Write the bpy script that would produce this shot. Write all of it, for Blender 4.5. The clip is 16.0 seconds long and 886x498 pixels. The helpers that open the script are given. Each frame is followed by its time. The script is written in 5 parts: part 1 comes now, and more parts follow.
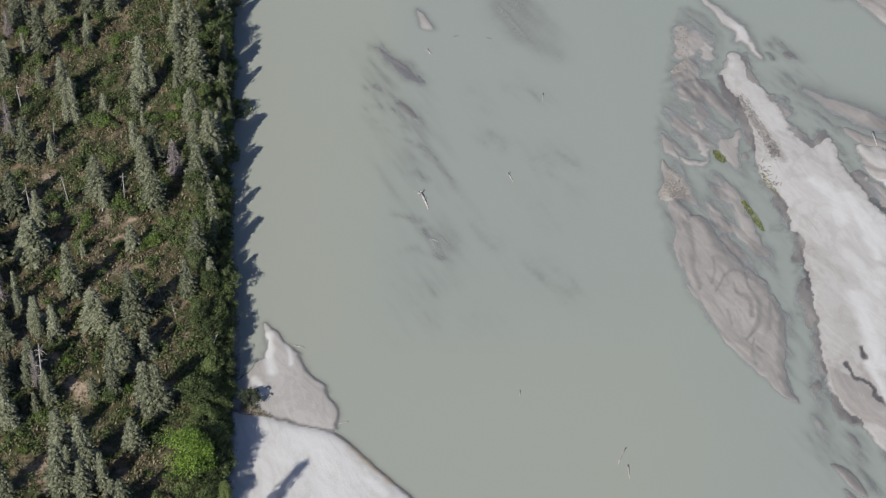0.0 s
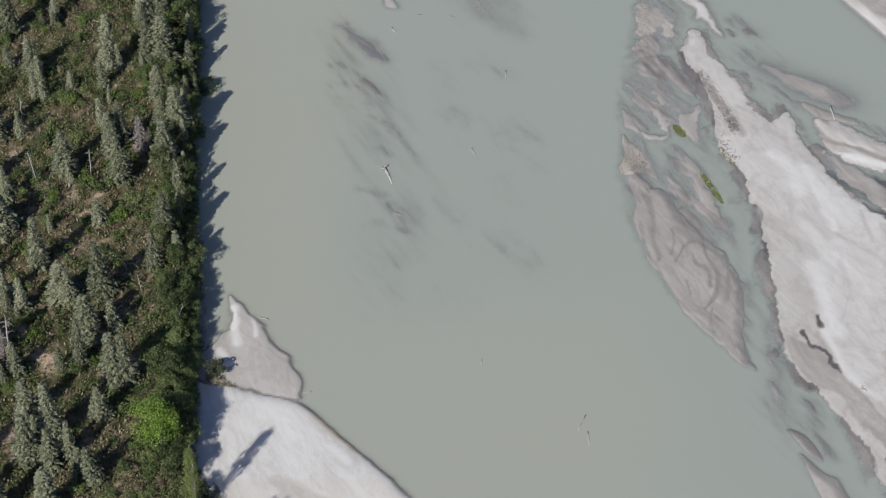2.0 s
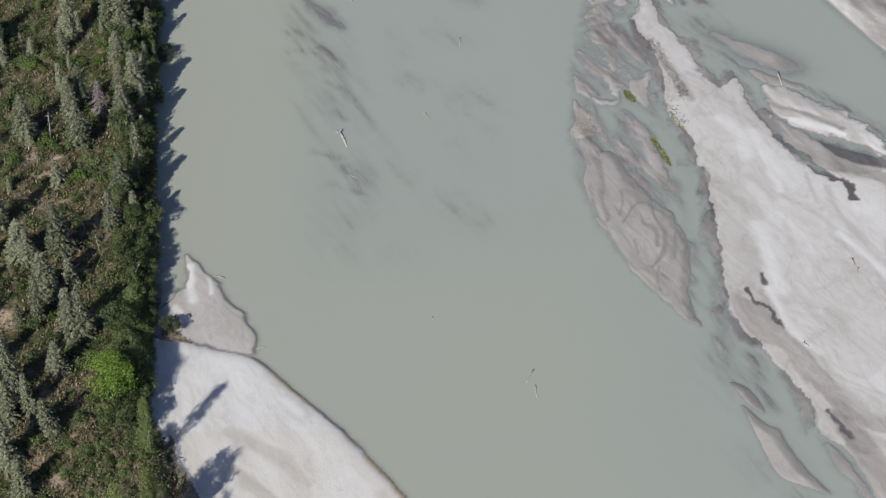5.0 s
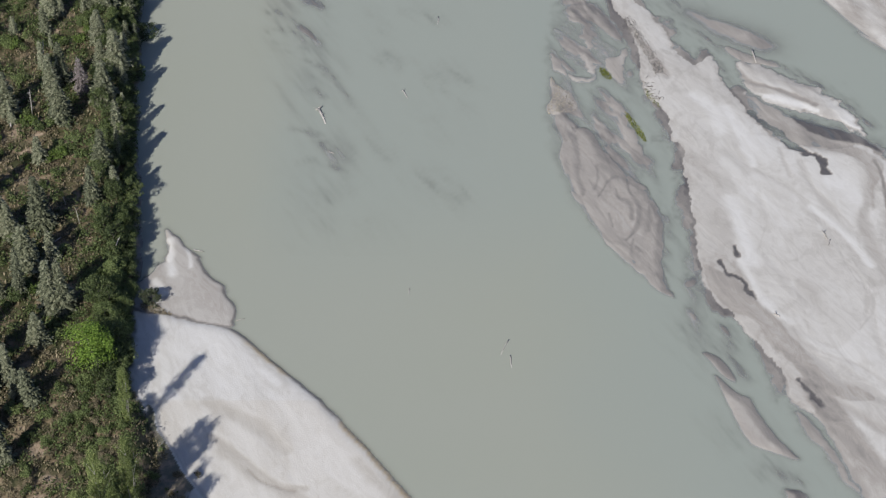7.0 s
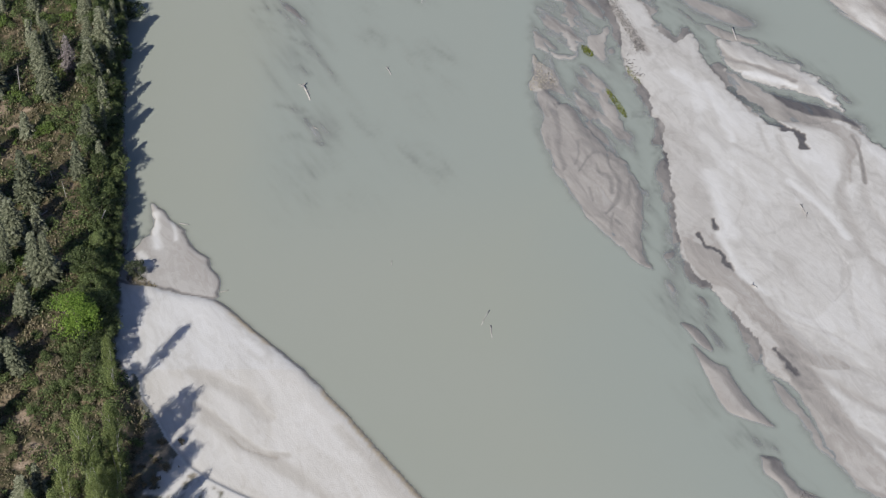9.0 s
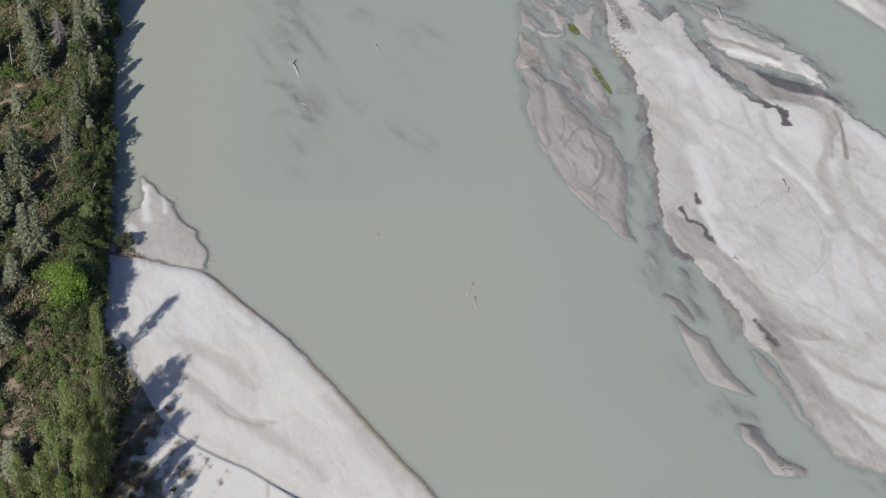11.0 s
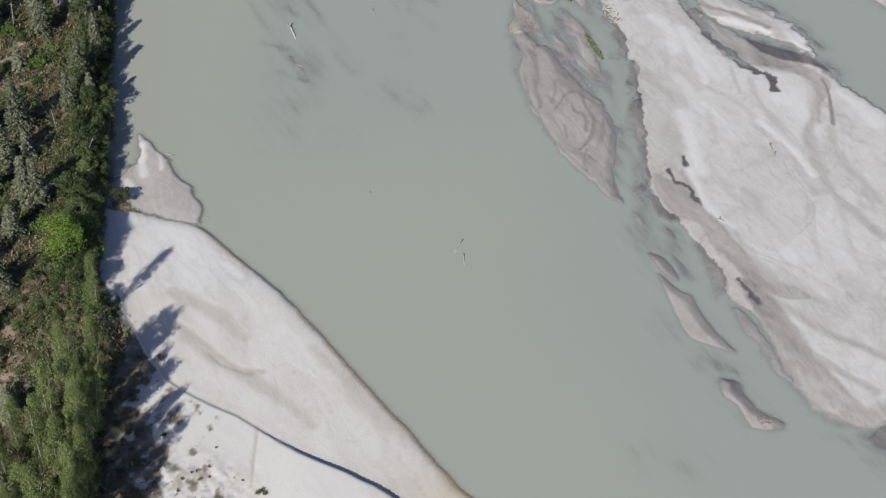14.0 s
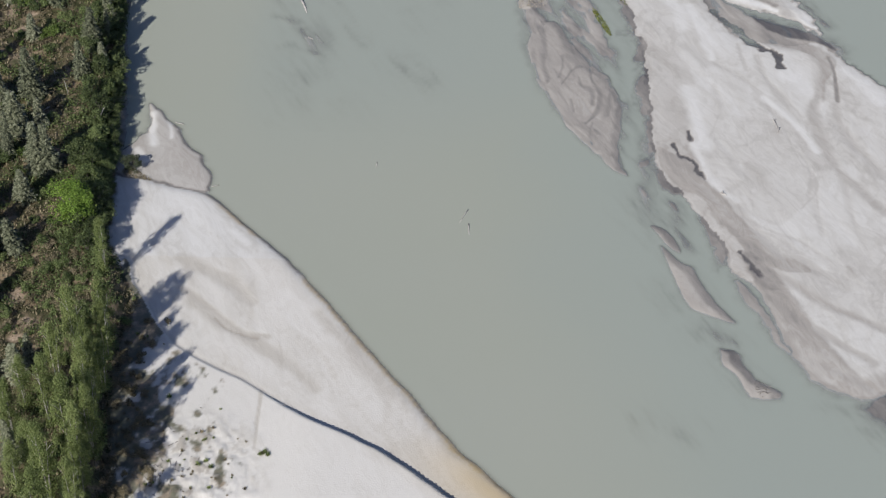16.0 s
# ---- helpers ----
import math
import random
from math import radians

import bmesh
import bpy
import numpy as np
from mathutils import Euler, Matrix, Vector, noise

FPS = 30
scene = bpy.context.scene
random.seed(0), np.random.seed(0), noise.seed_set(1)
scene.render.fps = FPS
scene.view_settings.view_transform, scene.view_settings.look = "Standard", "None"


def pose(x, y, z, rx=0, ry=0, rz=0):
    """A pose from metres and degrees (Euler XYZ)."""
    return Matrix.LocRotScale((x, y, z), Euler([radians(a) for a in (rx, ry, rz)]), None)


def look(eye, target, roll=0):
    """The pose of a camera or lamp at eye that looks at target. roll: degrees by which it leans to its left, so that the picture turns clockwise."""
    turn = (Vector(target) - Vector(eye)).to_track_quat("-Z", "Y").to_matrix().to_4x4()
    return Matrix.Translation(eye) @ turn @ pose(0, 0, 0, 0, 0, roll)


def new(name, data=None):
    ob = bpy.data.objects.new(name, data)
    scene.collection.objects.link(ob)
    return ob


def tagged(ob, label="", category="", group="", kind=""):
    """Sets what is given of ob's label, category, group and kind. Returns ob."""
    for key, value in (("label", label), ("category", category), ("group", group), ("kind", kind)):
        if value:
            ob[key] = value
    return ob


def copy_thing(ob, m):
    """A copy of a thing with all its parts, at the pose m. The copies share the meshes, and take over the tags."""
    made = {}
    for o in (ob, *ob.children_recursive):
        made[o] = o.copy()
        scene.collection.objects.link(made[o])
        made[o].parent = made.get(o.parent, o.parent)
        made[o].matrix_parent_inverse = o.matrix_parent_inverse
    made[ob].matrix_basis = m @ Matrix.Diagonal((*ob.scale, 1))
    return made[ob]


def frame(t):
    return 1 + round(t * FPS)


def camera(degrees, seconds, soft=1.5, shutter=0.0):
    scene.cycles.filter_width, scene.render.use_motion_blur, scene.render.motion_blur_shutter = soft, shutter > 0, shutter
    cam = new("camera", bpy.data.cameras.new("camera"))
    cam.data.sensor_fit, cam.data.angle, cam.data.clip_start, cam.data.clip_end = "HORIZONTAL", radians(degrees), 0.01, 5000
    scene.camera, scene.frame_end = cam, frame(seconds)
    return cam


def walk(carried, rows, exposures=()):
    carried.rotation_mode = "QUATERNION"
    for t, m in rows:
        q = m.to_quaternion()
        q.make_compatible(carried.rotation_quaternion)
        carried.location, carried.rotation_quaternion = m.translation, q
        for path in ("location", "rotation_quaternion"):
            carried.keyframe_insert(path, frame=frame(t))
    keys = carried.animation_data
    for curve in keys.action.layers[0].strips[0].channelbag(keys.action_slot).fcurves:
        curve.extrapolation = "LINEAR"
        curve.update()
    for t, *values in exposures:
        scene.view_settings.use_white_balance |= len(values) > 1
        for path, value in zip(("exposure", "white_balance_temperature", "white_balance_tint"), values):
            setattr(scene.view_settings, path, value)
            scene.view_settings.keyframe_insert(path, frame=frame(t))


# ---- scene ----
# the camera: a long lens high over the river, drifting back along the bank
cam = camera(25.45, 16.0, 1.2)
PATH = [
    (0, (-14.63, -275.93, 283.97), (-17.16, -202.30, 216.35), -0.784),
    (0.5, (-13.74, -277.60, 284.07), (-16.01, -204.02, 216.39), -0.746),
    (1, (-12.82, -279.41, 284.14), (-14.81, -205.87, 216.40), -0.680),
    (1.5, (-11.97, -281.18, 284.16), (-13.71, -207.66, 216.39), -0.613),
    (2, (-11.02, -283.04, 284.08), (-12.49, -209.55, 216.28), -0.522),
    (2.5, (-10.02, -284.90, 284.02), (-11.30, -211.41, 216.21), -0.460),
    (3, (-9.03, -286.82, 283.97), (-10.09, -213.35, 216.14), -0.360),
    (3.5, (-8.05, -288.68, 283.92), (-8.96, -215.21, 216.08), -0.295),
    (4, (-7.11, -290.57, 283.87), (-7.83, -217.13, 216.00), -0.188),
    (6.5, (-2.67, -299.70, 283.42), (-2.76, -226.33, 215.47), 0.066),
    (7, (-1.75, -301.55, 283.39), (-1.80, -228.21, 215.41), 0.042),
    (7.5, (-0.84, -303.43, 283.36), (-0.87, -230.11, 215.36), 0.069),
    (8, (0.03, -305.28, 283.34), (0.02, -231.99, 215.32), 0.076),
    (8.5, (0.91, -307.13, 283.29), (0.91, -233.86, 215.24), 0.061),
    (9, (1.80, -308.94, 283.20), (1.82, -235.70, 215.12), 0.040),
    (11.5, (6.37, -318.06, 282.82), (6.19, -244.93, 214.61), 0.100),
    (12, (7.23, -319.90, 282.66), (6.99, -246.80, 214.43), 0.153),
    (12.5, (8.07, -321.64, 282.49), (7.74, -248.56, 214.22), 0.210),
    (13, (8.81, -323.41, 282.43), (8.38, -250.37, 214.13), 0.244),
    (13.5, (9.61, -325.14, 282.35), (9.03, -252.16, 213.99), 0.299),
    (14, (10.46, -326.86, 282.25), (9.68, -253.92, 213.85), 0.370),
    (14.5, (11.37, -328.56, 282.23), (10.33, -255.69, 213.76), 0.424),
    (15, (12.29, -330.32, 282.23), (10.98, -257.52, 213.68), 0.465),
    (15.5, (13.15, -332.05, 282.15), (11.56, -259.30, 213.55), 0.497),
    (16, (13.93, -333.68, 282.02), (12.10, -261.00, 213.35), 0.496),
]
walk(cam, [(t, look(eye, target, roll)) for t, eye, target, roll in PATH])

# ---- light: one low-forenoon sun from behind the camera's left, and a clear sky ----
SUN_ELEV, SUN_AZ = radians(37), radians(209)
to_sun = Vector((math.sin(SUN_AZ) * math.cos(SUN_ELEV), math.cos(SUN_AZ) * math.cos(SUN_ELEV), math.sin(SUN_ELEV)))
world = bpy.data.worlds.new("sky")
scene.world = world
world.use_nodes = True
sky = world.node_tree.nodes.new("ShaderNodeTexSky")
sky.sky_type, sky.sun_disc, sky.sun_elevation, sky.sun_rotation = "NISHITA", False, SUN_ELEV, SUN_AZ
sky.air_density, sky.dust_density, sky.ozone_density = 1.0, 0.9, 1.8
tint = world.node_tree.nodes.new("ShaderNodeMix")
tint.data_type, tint.blend_type = "RGBA", "MULTIPLY"
tint.inputs[0].default_value, tint.inputs[7].default_value = 1.0, (0.95, 0.96, 1.15, 1)
world.node_tree.links.new(sky.outputs["Color"], tint.inputs[6])
world.node_tree.links.new(tint.outputs[2], world.node_tree.nodes["Background"].inputs["Color"])
world.node_tree.nodes["Background"].inputs["Strength"].default_value = 0.074
sun = new("sun", bpy.data.lights.new("sun", "SUN"))
sun.data.energy, sun.data.angle, sun.data.color = 4.98, radians(0.53), (1.0, 0.972, 0.930)
sun.matrix_world = look(to_sun * 200, (0, 0, 0))
scene.view_settings.exposure = 0.0


# ---- materials ----
def material(name):
    m = bpy.data.materials.new(name)
    m.use_nodes = True
    return m, m.node_tree.nodes, m.node_tree.links, m.node_tree.nodes["Principled BSDF"]


def node(nodes, kind, **values):
    n = nodes.new(kind)
    for key, value in values.items():
        n.inputs[key].default_value = value
    return n


def noise_node(nodes, links, scale, detail=4.0, rough=0.55, stretch=None, turn=0.0):
    """Fractal noise in world metres, stretched along a direction where asked."""
    geo = nodes.new("ShaderNodeNewGeometry")
    tex = node(nodes, "ShaderNodeTexNoise", Scale=scale, Detail=detail, Roughness=rough)
    if stretch:
        mp = nodes.new("ShaderNodeMapping")
        mp.vector_type = "TEXTURE"
        mp.inputs["Rotation"].default_value = (0, 0, turn)
        mp.inputs["Scale"].default_value = [1 / s for s in stretch]
        links.new(geo.outputs["Position"], mp.inputs["Vector"])
        links.new(mp.outputs["Vector"], tex.inputs["Vector"])
    else:
        links.new(geo.outputs["Position"], tex.inputs["Vector"])
    return tex.outputs["Fac"]


def ramp(nodes, links, fac, stops):
    r = nodes.new("ShaderNodeValToRGB")
    while len(r.color_ramp.elements) < len(stops):
        r.color_ramp.elements.new(0.5)
    for e, (at, col) in zip(r.color_ramp.elements, stops):
        e.position, e.color = at, (*col, 1) if len(col) == 3 else col
    links.new(fac, r.inputs["Fac"])
    return r.outputs["Color"]


def mathn(nodes, links, op, a, b, clamp=False):
    n = nodes.new("ShaderNodeMath")
    n.operation, n.use_clamp = op, clamp
    for k, v in enumerate((a, b)):
        if isinstance(v, (int, float)):
            n.inputs[k].default_value = v
        elif v is not None:
            links.new(v, n.inputs[k])
    return n.outputs[0]


def mixc(nodes, links, fac, a, b, blend="MIX"):
    n = nodes.new("ShaderNodeMix")
    n.data_type, n.blend_type = "RGBA", blend
    for k, v in ((0, fac), (6, a), (7, b)):
        if isinstance(v, (int, float)):
            n.inputs[k].default_value = v
        elif isinstance(v, tuple):
            n.inputs[k].default_value = (*v, 1)
        else:
            links.new(v, n.inputs[k])
    return n.outputs[2]


def bump(nodes, links, height, distance, strength, bsdf):
    b = node(nodes, "ShaderNodeBump", Strength=strength, Distance=distance)
    links.new(height, b.inputs["Height"])
    links.new(b.outputs["Normal"], bsdf.inputs["Normal"])


def attr(nodes, name):
    a = nodes.new("ShaderNodeAttribute")
    a.attribute_name = name
    return a.outputs["Fac"]


FLOW = radians(-62)


def ground_material():
    m, n, l, b = material("silt_and_soil")
    moist, soil, ochre, bare = attr(n, "moist"), attr(n, "soil"), attr(n, "ochre"), attr(n, "bare")
    streak = noise_node(n, l, 0.42, 10, 0.66, (0.4, 1.5, 1), FLOW)
    grain = noise_node(n, l, 3.2, 5, 0.65)
    wet = mathn(n, l, "ADD", moist, mathn(n, l, "MULTIPLY", mathn(n, l, "SUBTRACT", streak, 0.5), 0.10))
    wet = mathn(n, l, "ADD", wet, mathn(n, l, "MULTIPLY", mathn(n, l, "SUBTRACT", grain, 0.5), 0.10), True)
    crust = n.new("ShaderNodeTexNoise")
    for key, value in (("Scale", 0.22), ("Detail", 12.0), ("Roughness", 0.66), ("Distortion", 1.2)):
        crust.inputs[key].default_value = value
    geo, mp = n.new("ShaderNodeNewGeometry"), n.new("ShaderNodeMapping")
    mp.vector_type = "TEXTURE"
    mp.inputs["Rotation"].default_value, mp.inputs["Scale"].default_value = (0, 0, FLOW), (2.2, 0.8, 1)
    l.new(geo.outputs["Position"], mp.inputs["Vector"])
    l.new(mp.outputs["Vector"], crust.inputs["Vector"])
    plate = ramp(n, l, crust.outputs["Fac"], [(0.40, (0.5, 0.5, 0.5)), (0.412, (0.68, 0.68, 0.68)), (0.50, (0.5, 0.5, 0.5)), (0.508, (0.33, 0.33, 0.33)),
                                              (0.60, (0.46, 0.46, 0.46)), (0.61, (0.64, 0.64, 0.64))])
    wet = mathn(n, l, "ADD", wet, mathn(n, l, "MULTIPLY", mathn(n, l, "SUBTRACT", plate, 0.5), 0.26), True)
    silt = ramp(n, l, wet, [(0.0, (0.600, 0.586, 0.556)), (0.22, (0.50, 0.480, 0.442)), (0.5, (0.342, 0.315, 0.282)),
                            (0.78, (0.205, 0.190, 0.174)), (1.0, (0.105, 0.098, 0.096))])
    silt = mixc(n, l, ochre, silt, (0.47, 0.36, 0.20))
    patch = noise_node(n, l, 0.32, 6, 0.65)
    floor = ramp(n, l, patch, [(0.30, (0.030, 0.036, 0.015)), (0.45, (0.075, 0.078, 0.034)), (0.52, (0.13, 0.108, 0.060)),
                               (0.60, (0.27, 0.200, 0.128)), (0.72, (0.44, 0.34, 0.23))])
    litter = noise_node(n, l, 2.6, 5, 0.7)
    floor = mixc(n, l, mathn(n, l, "MULTIPLY", litter, 0.6), floor, (0.050, 0.048, 0.024))
    earth = ramp(n, l, noise_node(n, l, 1.6, 6, 0.7), [(0.3, (0.16, 0.115, 0.075)), (0.5, (0.33, 0.25, 0.175)), (0.7, (0.50, 0.41, 0.31))])
    floor = mixc(n, l, bare, floor, earth)
    l.new(mixc(n, l, soil, silt, floor), b.inputs["Base Color"])
    gloss = ramp(n, l, wet, [(0.0, (0.9, 0.9, 0.9)), (0.6, (0.7, 0.7, 0.7)), (1.0, (0.32, 0.32, 0.32))])
    l.new(gloss, b.inputs["Roughness"])
    b.inputs["Specular IOR Level"].default_value = 0.3
    bump(n, l, mathn(n, l, "ADD", grain, streak), 0.12, 0.35, b)
    return m


def water_material():
    m, n, l, b = material("silty_glacial_water")
    broad = noise_node(n, l, 0.018, 4, 0.5, (1, 0.5, 1), FLOW)
    col = ramp(n, l, broad, [(0.3, (0.315, 0.328, 0.270)), (0.7, (0.320, 0.331, 0.279))])
    l.new(mixc(n, l, attr(n, "clay"), col, (0.294, 0.319, 0.279)), b.inputs["Base Color"])
    b.inputs["Roughness"].default_value = 0.22
    b.inputs["IOR"].default_value = 1.33
    rip = noise_node(n, l, 1.1, 4, 0.6, (0.6, 1.4, 1), FLOW)
    bump(n, l, rip, 0.03, 0.15, b)
    clear = n.new("ShaderNodeBsdfTransparent")
    clear.inputs["Color"].default_value = (0.82, 0.89, 0.96, 1)
    murk = mathn(n, l, "SUBTRACT", 1.0, mathn(n, l, "POWER", 2.718, mathn(n, l, "MULTIPLY", attr(n, "depth"), -6.6)), True)
    mix = n.new("ShaderNodeMixShader")
    l.new(murk, mix.inputs[0])
    l.new(clear.outputs[0], mix.inputs[1])
    l.new(b.outputs[0], mix.inputs[2])
    l.new(mix.outputs[0], n["Material Output"].inputs["Surface"])
    return m


def leaf_material(name, dark, mid, light, scale=0.35, translucent=0.25):
    """Foliage: each spray its own shade, with broad drifts of colour over the crown."""
    m, n, l, b = material(name)
    geo, info = n.new("ShaderNodeNewGeometry"), n.new("ShaderNodeObjectInfo")
    drift = noise_node(n, l, scale, 3, 0.6)
    v = mathn(n, l, "MULTIPLY", geo.outputs["Random Per Island"], 0.62)
    v = mathn(n, l, "ADD", v, mathn(n, l, "MULTIPLY", drift, 0.45))
    v = mathn(n, l, "ADD", v, mathn(n, l, "MULTIPLY", mathn(n, l, "SUBTRACT", info.outputs["Random"], 0.5), 0.35), True)
    col = ramp(n, l, v, [(0.12, dark), (0.5, mid), (0.88, light)])
    l.new(col, b.inputs["Base Color"])
    b.inputs["Roughness"].default_value = 0.62
    b.inputs["Specular IOR Level"].default_value = 0.25
    tr = n.new("ShaderNodeBsdfTranslucent")
    l.new(col, tr.inputs["Color"])
    mix = node(n, "ShaderNodeMixShader", Fac=translucent)
    l.new(b.outputs[0], mix.inputs[1])
    l.new(tr.outputs[0], mix.inputs[2])
    l.new(mix.outputs[0], n["Material Output"].inputs["Surface"])
    return m


def wood_material(name, dark, light):
    m, n, l, b = material(name)
    fine = noise_node(n, l, 2.2, 5, 0.7)
    l.new(ramp(n, l, fine, [(0.3, dark), (0.7, light)]), b.inputs["Base Color"])
    b.inputs["Roughness"].default_value = 0.85
    bump(n, l, noise_node(n, l, 9, 3, 0.6), 0.03, 0.5, b)
    return m


M_GROUND, M_WATER = ground_material(), water_material()
M_SPRUCE = leaf_material("spruce_needles", (0.036, 0.042, 0.025), (0.122, 0.132, 0.080), (0.270, 0.276, 0.182), 0.5, 0.08)
M_DEAD = leaf_material("dead_twigs", (0.075, 0.062, 0.058), (0.165, 0.140, 0.130), (0.27, 0.235, 0.22), 0.6, 0.0)
M_ALDER = leaf_material("alder_leaves", (0.028, 0.040, 0.015), (0.082, 0.113, 0.037), (0.205, 0.250, 0.094), 0.45, 0.2)
# the bank's shade on the lone spit bush, put into its leaf colour
M_SHADE = leaf_material("shaded_bush_leaves", (0.016, 0.022, 0.012), (0.042, 0.055, 0.028), (0.085, 0.100, 0.055), 0.5)
M_BIRCH = leaf_material("birch_leaves", (0.060, 0.083, 0.025), (0.150, 0.190, 0.060), (0.262, 0.30, 0.115), 0.45)
M_LIME = leaf_material("young_willow_leaves", (0.055, 0.100, 0.016), (0.136, 0.225, 0.033), (0.225, 0.325, 0.060), 0.5)
M_DEEP = leaf_material("deep_green_alder_leaves", (0.020, 0.029, 0.012), (0.060, 0.083, 0.029), (0.155, 0.190, 0.074), 0.45, 0.2)
M_FRESH = leaf_material("fresh_leaves", (0.045, 0.072, 0.014), (0.105, 0.160, 0.034), (0.185, 0.25, 0.065), 0.5)
M_BRUSH = leaf_material("dry_brush", (0.060, 0.054, 0.030), (0.152, 0.130, 0.075), (0.29, 0.240, 0.155), 0.3, 0.1)
M_ALGAE = leaf_material("sedge_blades", (0.07, 0.085, 0.012), (0.14, 0.165, 0.022), (0.22, 0.24, 0.045), 0.8)
M_BARK = wood_material("spruce_bark", (0.07, 0.058, 0.048), (0.20, 0.175, 0.15))
M_PALE = wood_material("weathered_wood", (0.22, 0.20, 0.18), (0.52, 0.49, 0.45))

# ---- the plan: shorelines of the river, metres ----
BANK_FOOT = [(-110, 420), (-88, 180), (-79.4, 122), (-77, 98), (-74.5, 72), (-72.2, 50), (-69.9, 31), (-67.3, 12), (-66, -4), (-64.5, -22), (-62.4, -36), (-58.5, -46), (-54, -56), (-56.5, -68), (-55.5, -83), (-53, -95), (-48, -120), (-30, -200), (30, -420)]
SPIT_TRIANGLE = [(-61, 10.7), (-58, 7), (-55, 3.2), (-53.1, 0.8), (-49.7, -5.2), (-46.7, -9.8), (-44.5, -13.4), (-44.5, -17.1), (-45.7, -19.6), (-51.2, -21), (-57.4, -20), (-66, -18), (-66.2, -9.3), (-63, -2.7), (-60.6, 1.2), (-60.8, 6)]
BAR_LEFT = [(-76, -17), (-61.7, -15.2), (-56, -16.5), (-50.9, -18.2), (-45.8, -19.6), (-41.8, -22.7), (-36.3, -28.8), (-25.7, -39.7), (-17.8, -50.2), (-11.5, -58.9), (-4.1, -69.5), (3, -78.9), (9.8, -88.8), (15.2, -94.8), (21.6, -101.9), (30.8, -112.9), (60, -160), (-60, -160), (-80, -60)]
TERRACE = [(-62, -40), (-56.5, -48.4), (-54, -52.4), (-51.9, -56.4), (-48.6, -61.8), (-44.7, -66.4), (-37.3, -71.5), (-32, -74.3), (-27.9, -77.1), (-24.3, -79.9), (-16.2, -85.5), (-9.5, -88.8), (-1.8, -93.4), (3.7, -98), (8.6, -102.2), (20.7, -113.2), (50, -150), (-90, -150), (-90, -45)]
BAR_MAIN = [(42.1, 104), (39.3, 97.7), (38.8, 90.8), (41.2, 86.3), (42.7, 81.2), (44.3, 73.6), (44.3, 66.2), (45, 57.9), (47.4, 52.9), (49.4, 47), (49.2, 41.1), (51.6, 37.3), (51.3, 31.6), (51.5, 24.3), (51.6, 15.3), (51.9, 6.6), (51.8, -3.5), (53.3, -10), (55.4, -13.5), (59, -18.5), (62.5, -26.4), (65.5, -33.1), (66.4, -39.8), (70.3, -43.5), (72.3, -47)]
BAR_MAIN += [(74, -54.1), (76.3, -61.7), (78.9, -67.7), (83.7, -72.7), (89, -74.1), (93.2, -73.6), (101.2, -72.4), (117, -80), (142, -33.4), (115.3, 13.6), (107.3, 21.4), (99.8, 30.5), (96.5, 34.7), (93.1, 38.8), (85, 38.1), (74.7, 40.6), (70.3, 47), (68.7, 49.4), (67.6, 53), (65.2, 58), (63.2, 63.2), (63, 69.5), (61, 72.6), (58, 69), (56.1, 70.5), (52.9, 75.8), (51.9, 81.9), (50.2, 85.7), (48.3, 90.2), (45.5, 94.7), (45, 101.7)]
LOW_EAST = [(66.5, 57), (70, 56), (75, 51), (82, 46.5), (92, 42), (97.5, 35), (93, 36), (85, 36), (75, 38), (69, 47)]
ISLAND = [(67.5, 70), (73.5, 67.8), (79.7, 63.5), (86.8, 57.7), (91.1, 51.5), (93.3, 42.3), (87.9, 47.3), (80.6, 50.4), (73.3, 54.5), (68.5, 60.9)]
SLIVER_EAST = [(58, 90), (67.3, 84.1), (72.4, 81.2), (76.7, 75.5), (73, 74.9), (66.7, 78.9), (61.8, 84.1)]
SLIVER_LOG = [(65.4, 75.3), (68.8, 73.5), (76.9, 67.8), (71, 69.1), (66.6, 71.7)]
SLIVER_NORTH = [(36.4, 126.3), (39.7, 123.5), (43.4, 118.3), (46.3, 114.8), (47.1, 111.4), (48.0, 106.8), (49.1, 101.4), (47.0, 104.5), (45.4, 108.4), (43.7, 108.4), (43.6, 112.3), (40.5, 117.1)]
FAR_BANK = [(60.0, 160.0), (75.0, 125.8), (77.8, 121.0), (96.3, 86.5), (100.7, 79.2), (103.7, 74.3), (165.0, 0.0), (420.0, -300.0), (420.0, 420.0), (60.0, 420.0)]
FAN = [(24.2, 37.2), (26.7, 42.9), (29.4, 45.3), (31.8, 43.7), (35.2, 34.4), (40.2, 26.9), (43.9, 20.6), (45.8, 11.8), (44.4, 1.5), (45.2, -10.7), (39.5, -3), (33.2, 5.3), (29, 14.3), (25.8, 26)]
SHELF = [(31.3, 122.1), (25.6, 93.5), (23, 77.9), (22.6, 63), (21.5, 50.8), (22.8, 35.2), (25.6, 22.3), (28.9, 13.1), (34.2, 4), (39.5, -3.5), (46.6, -14), (50.1, -24.1), (52.7, -10), (51, 6.6), (49.7, 24.2), (47.7, 43), (43.4, 59), (42.4, 80.1), (38.6, 93.5), (40.6, 112.4)]
GRAVEL_HEAD = [(23.2, 63.5), (24.8, 60.6), (27.1, 57.9), (28.1, 54.4), (28.8, 51.4), (26.0, 50.4), (22.3, 50.0), (22.2, 53.2), (23.5, 56.7)]
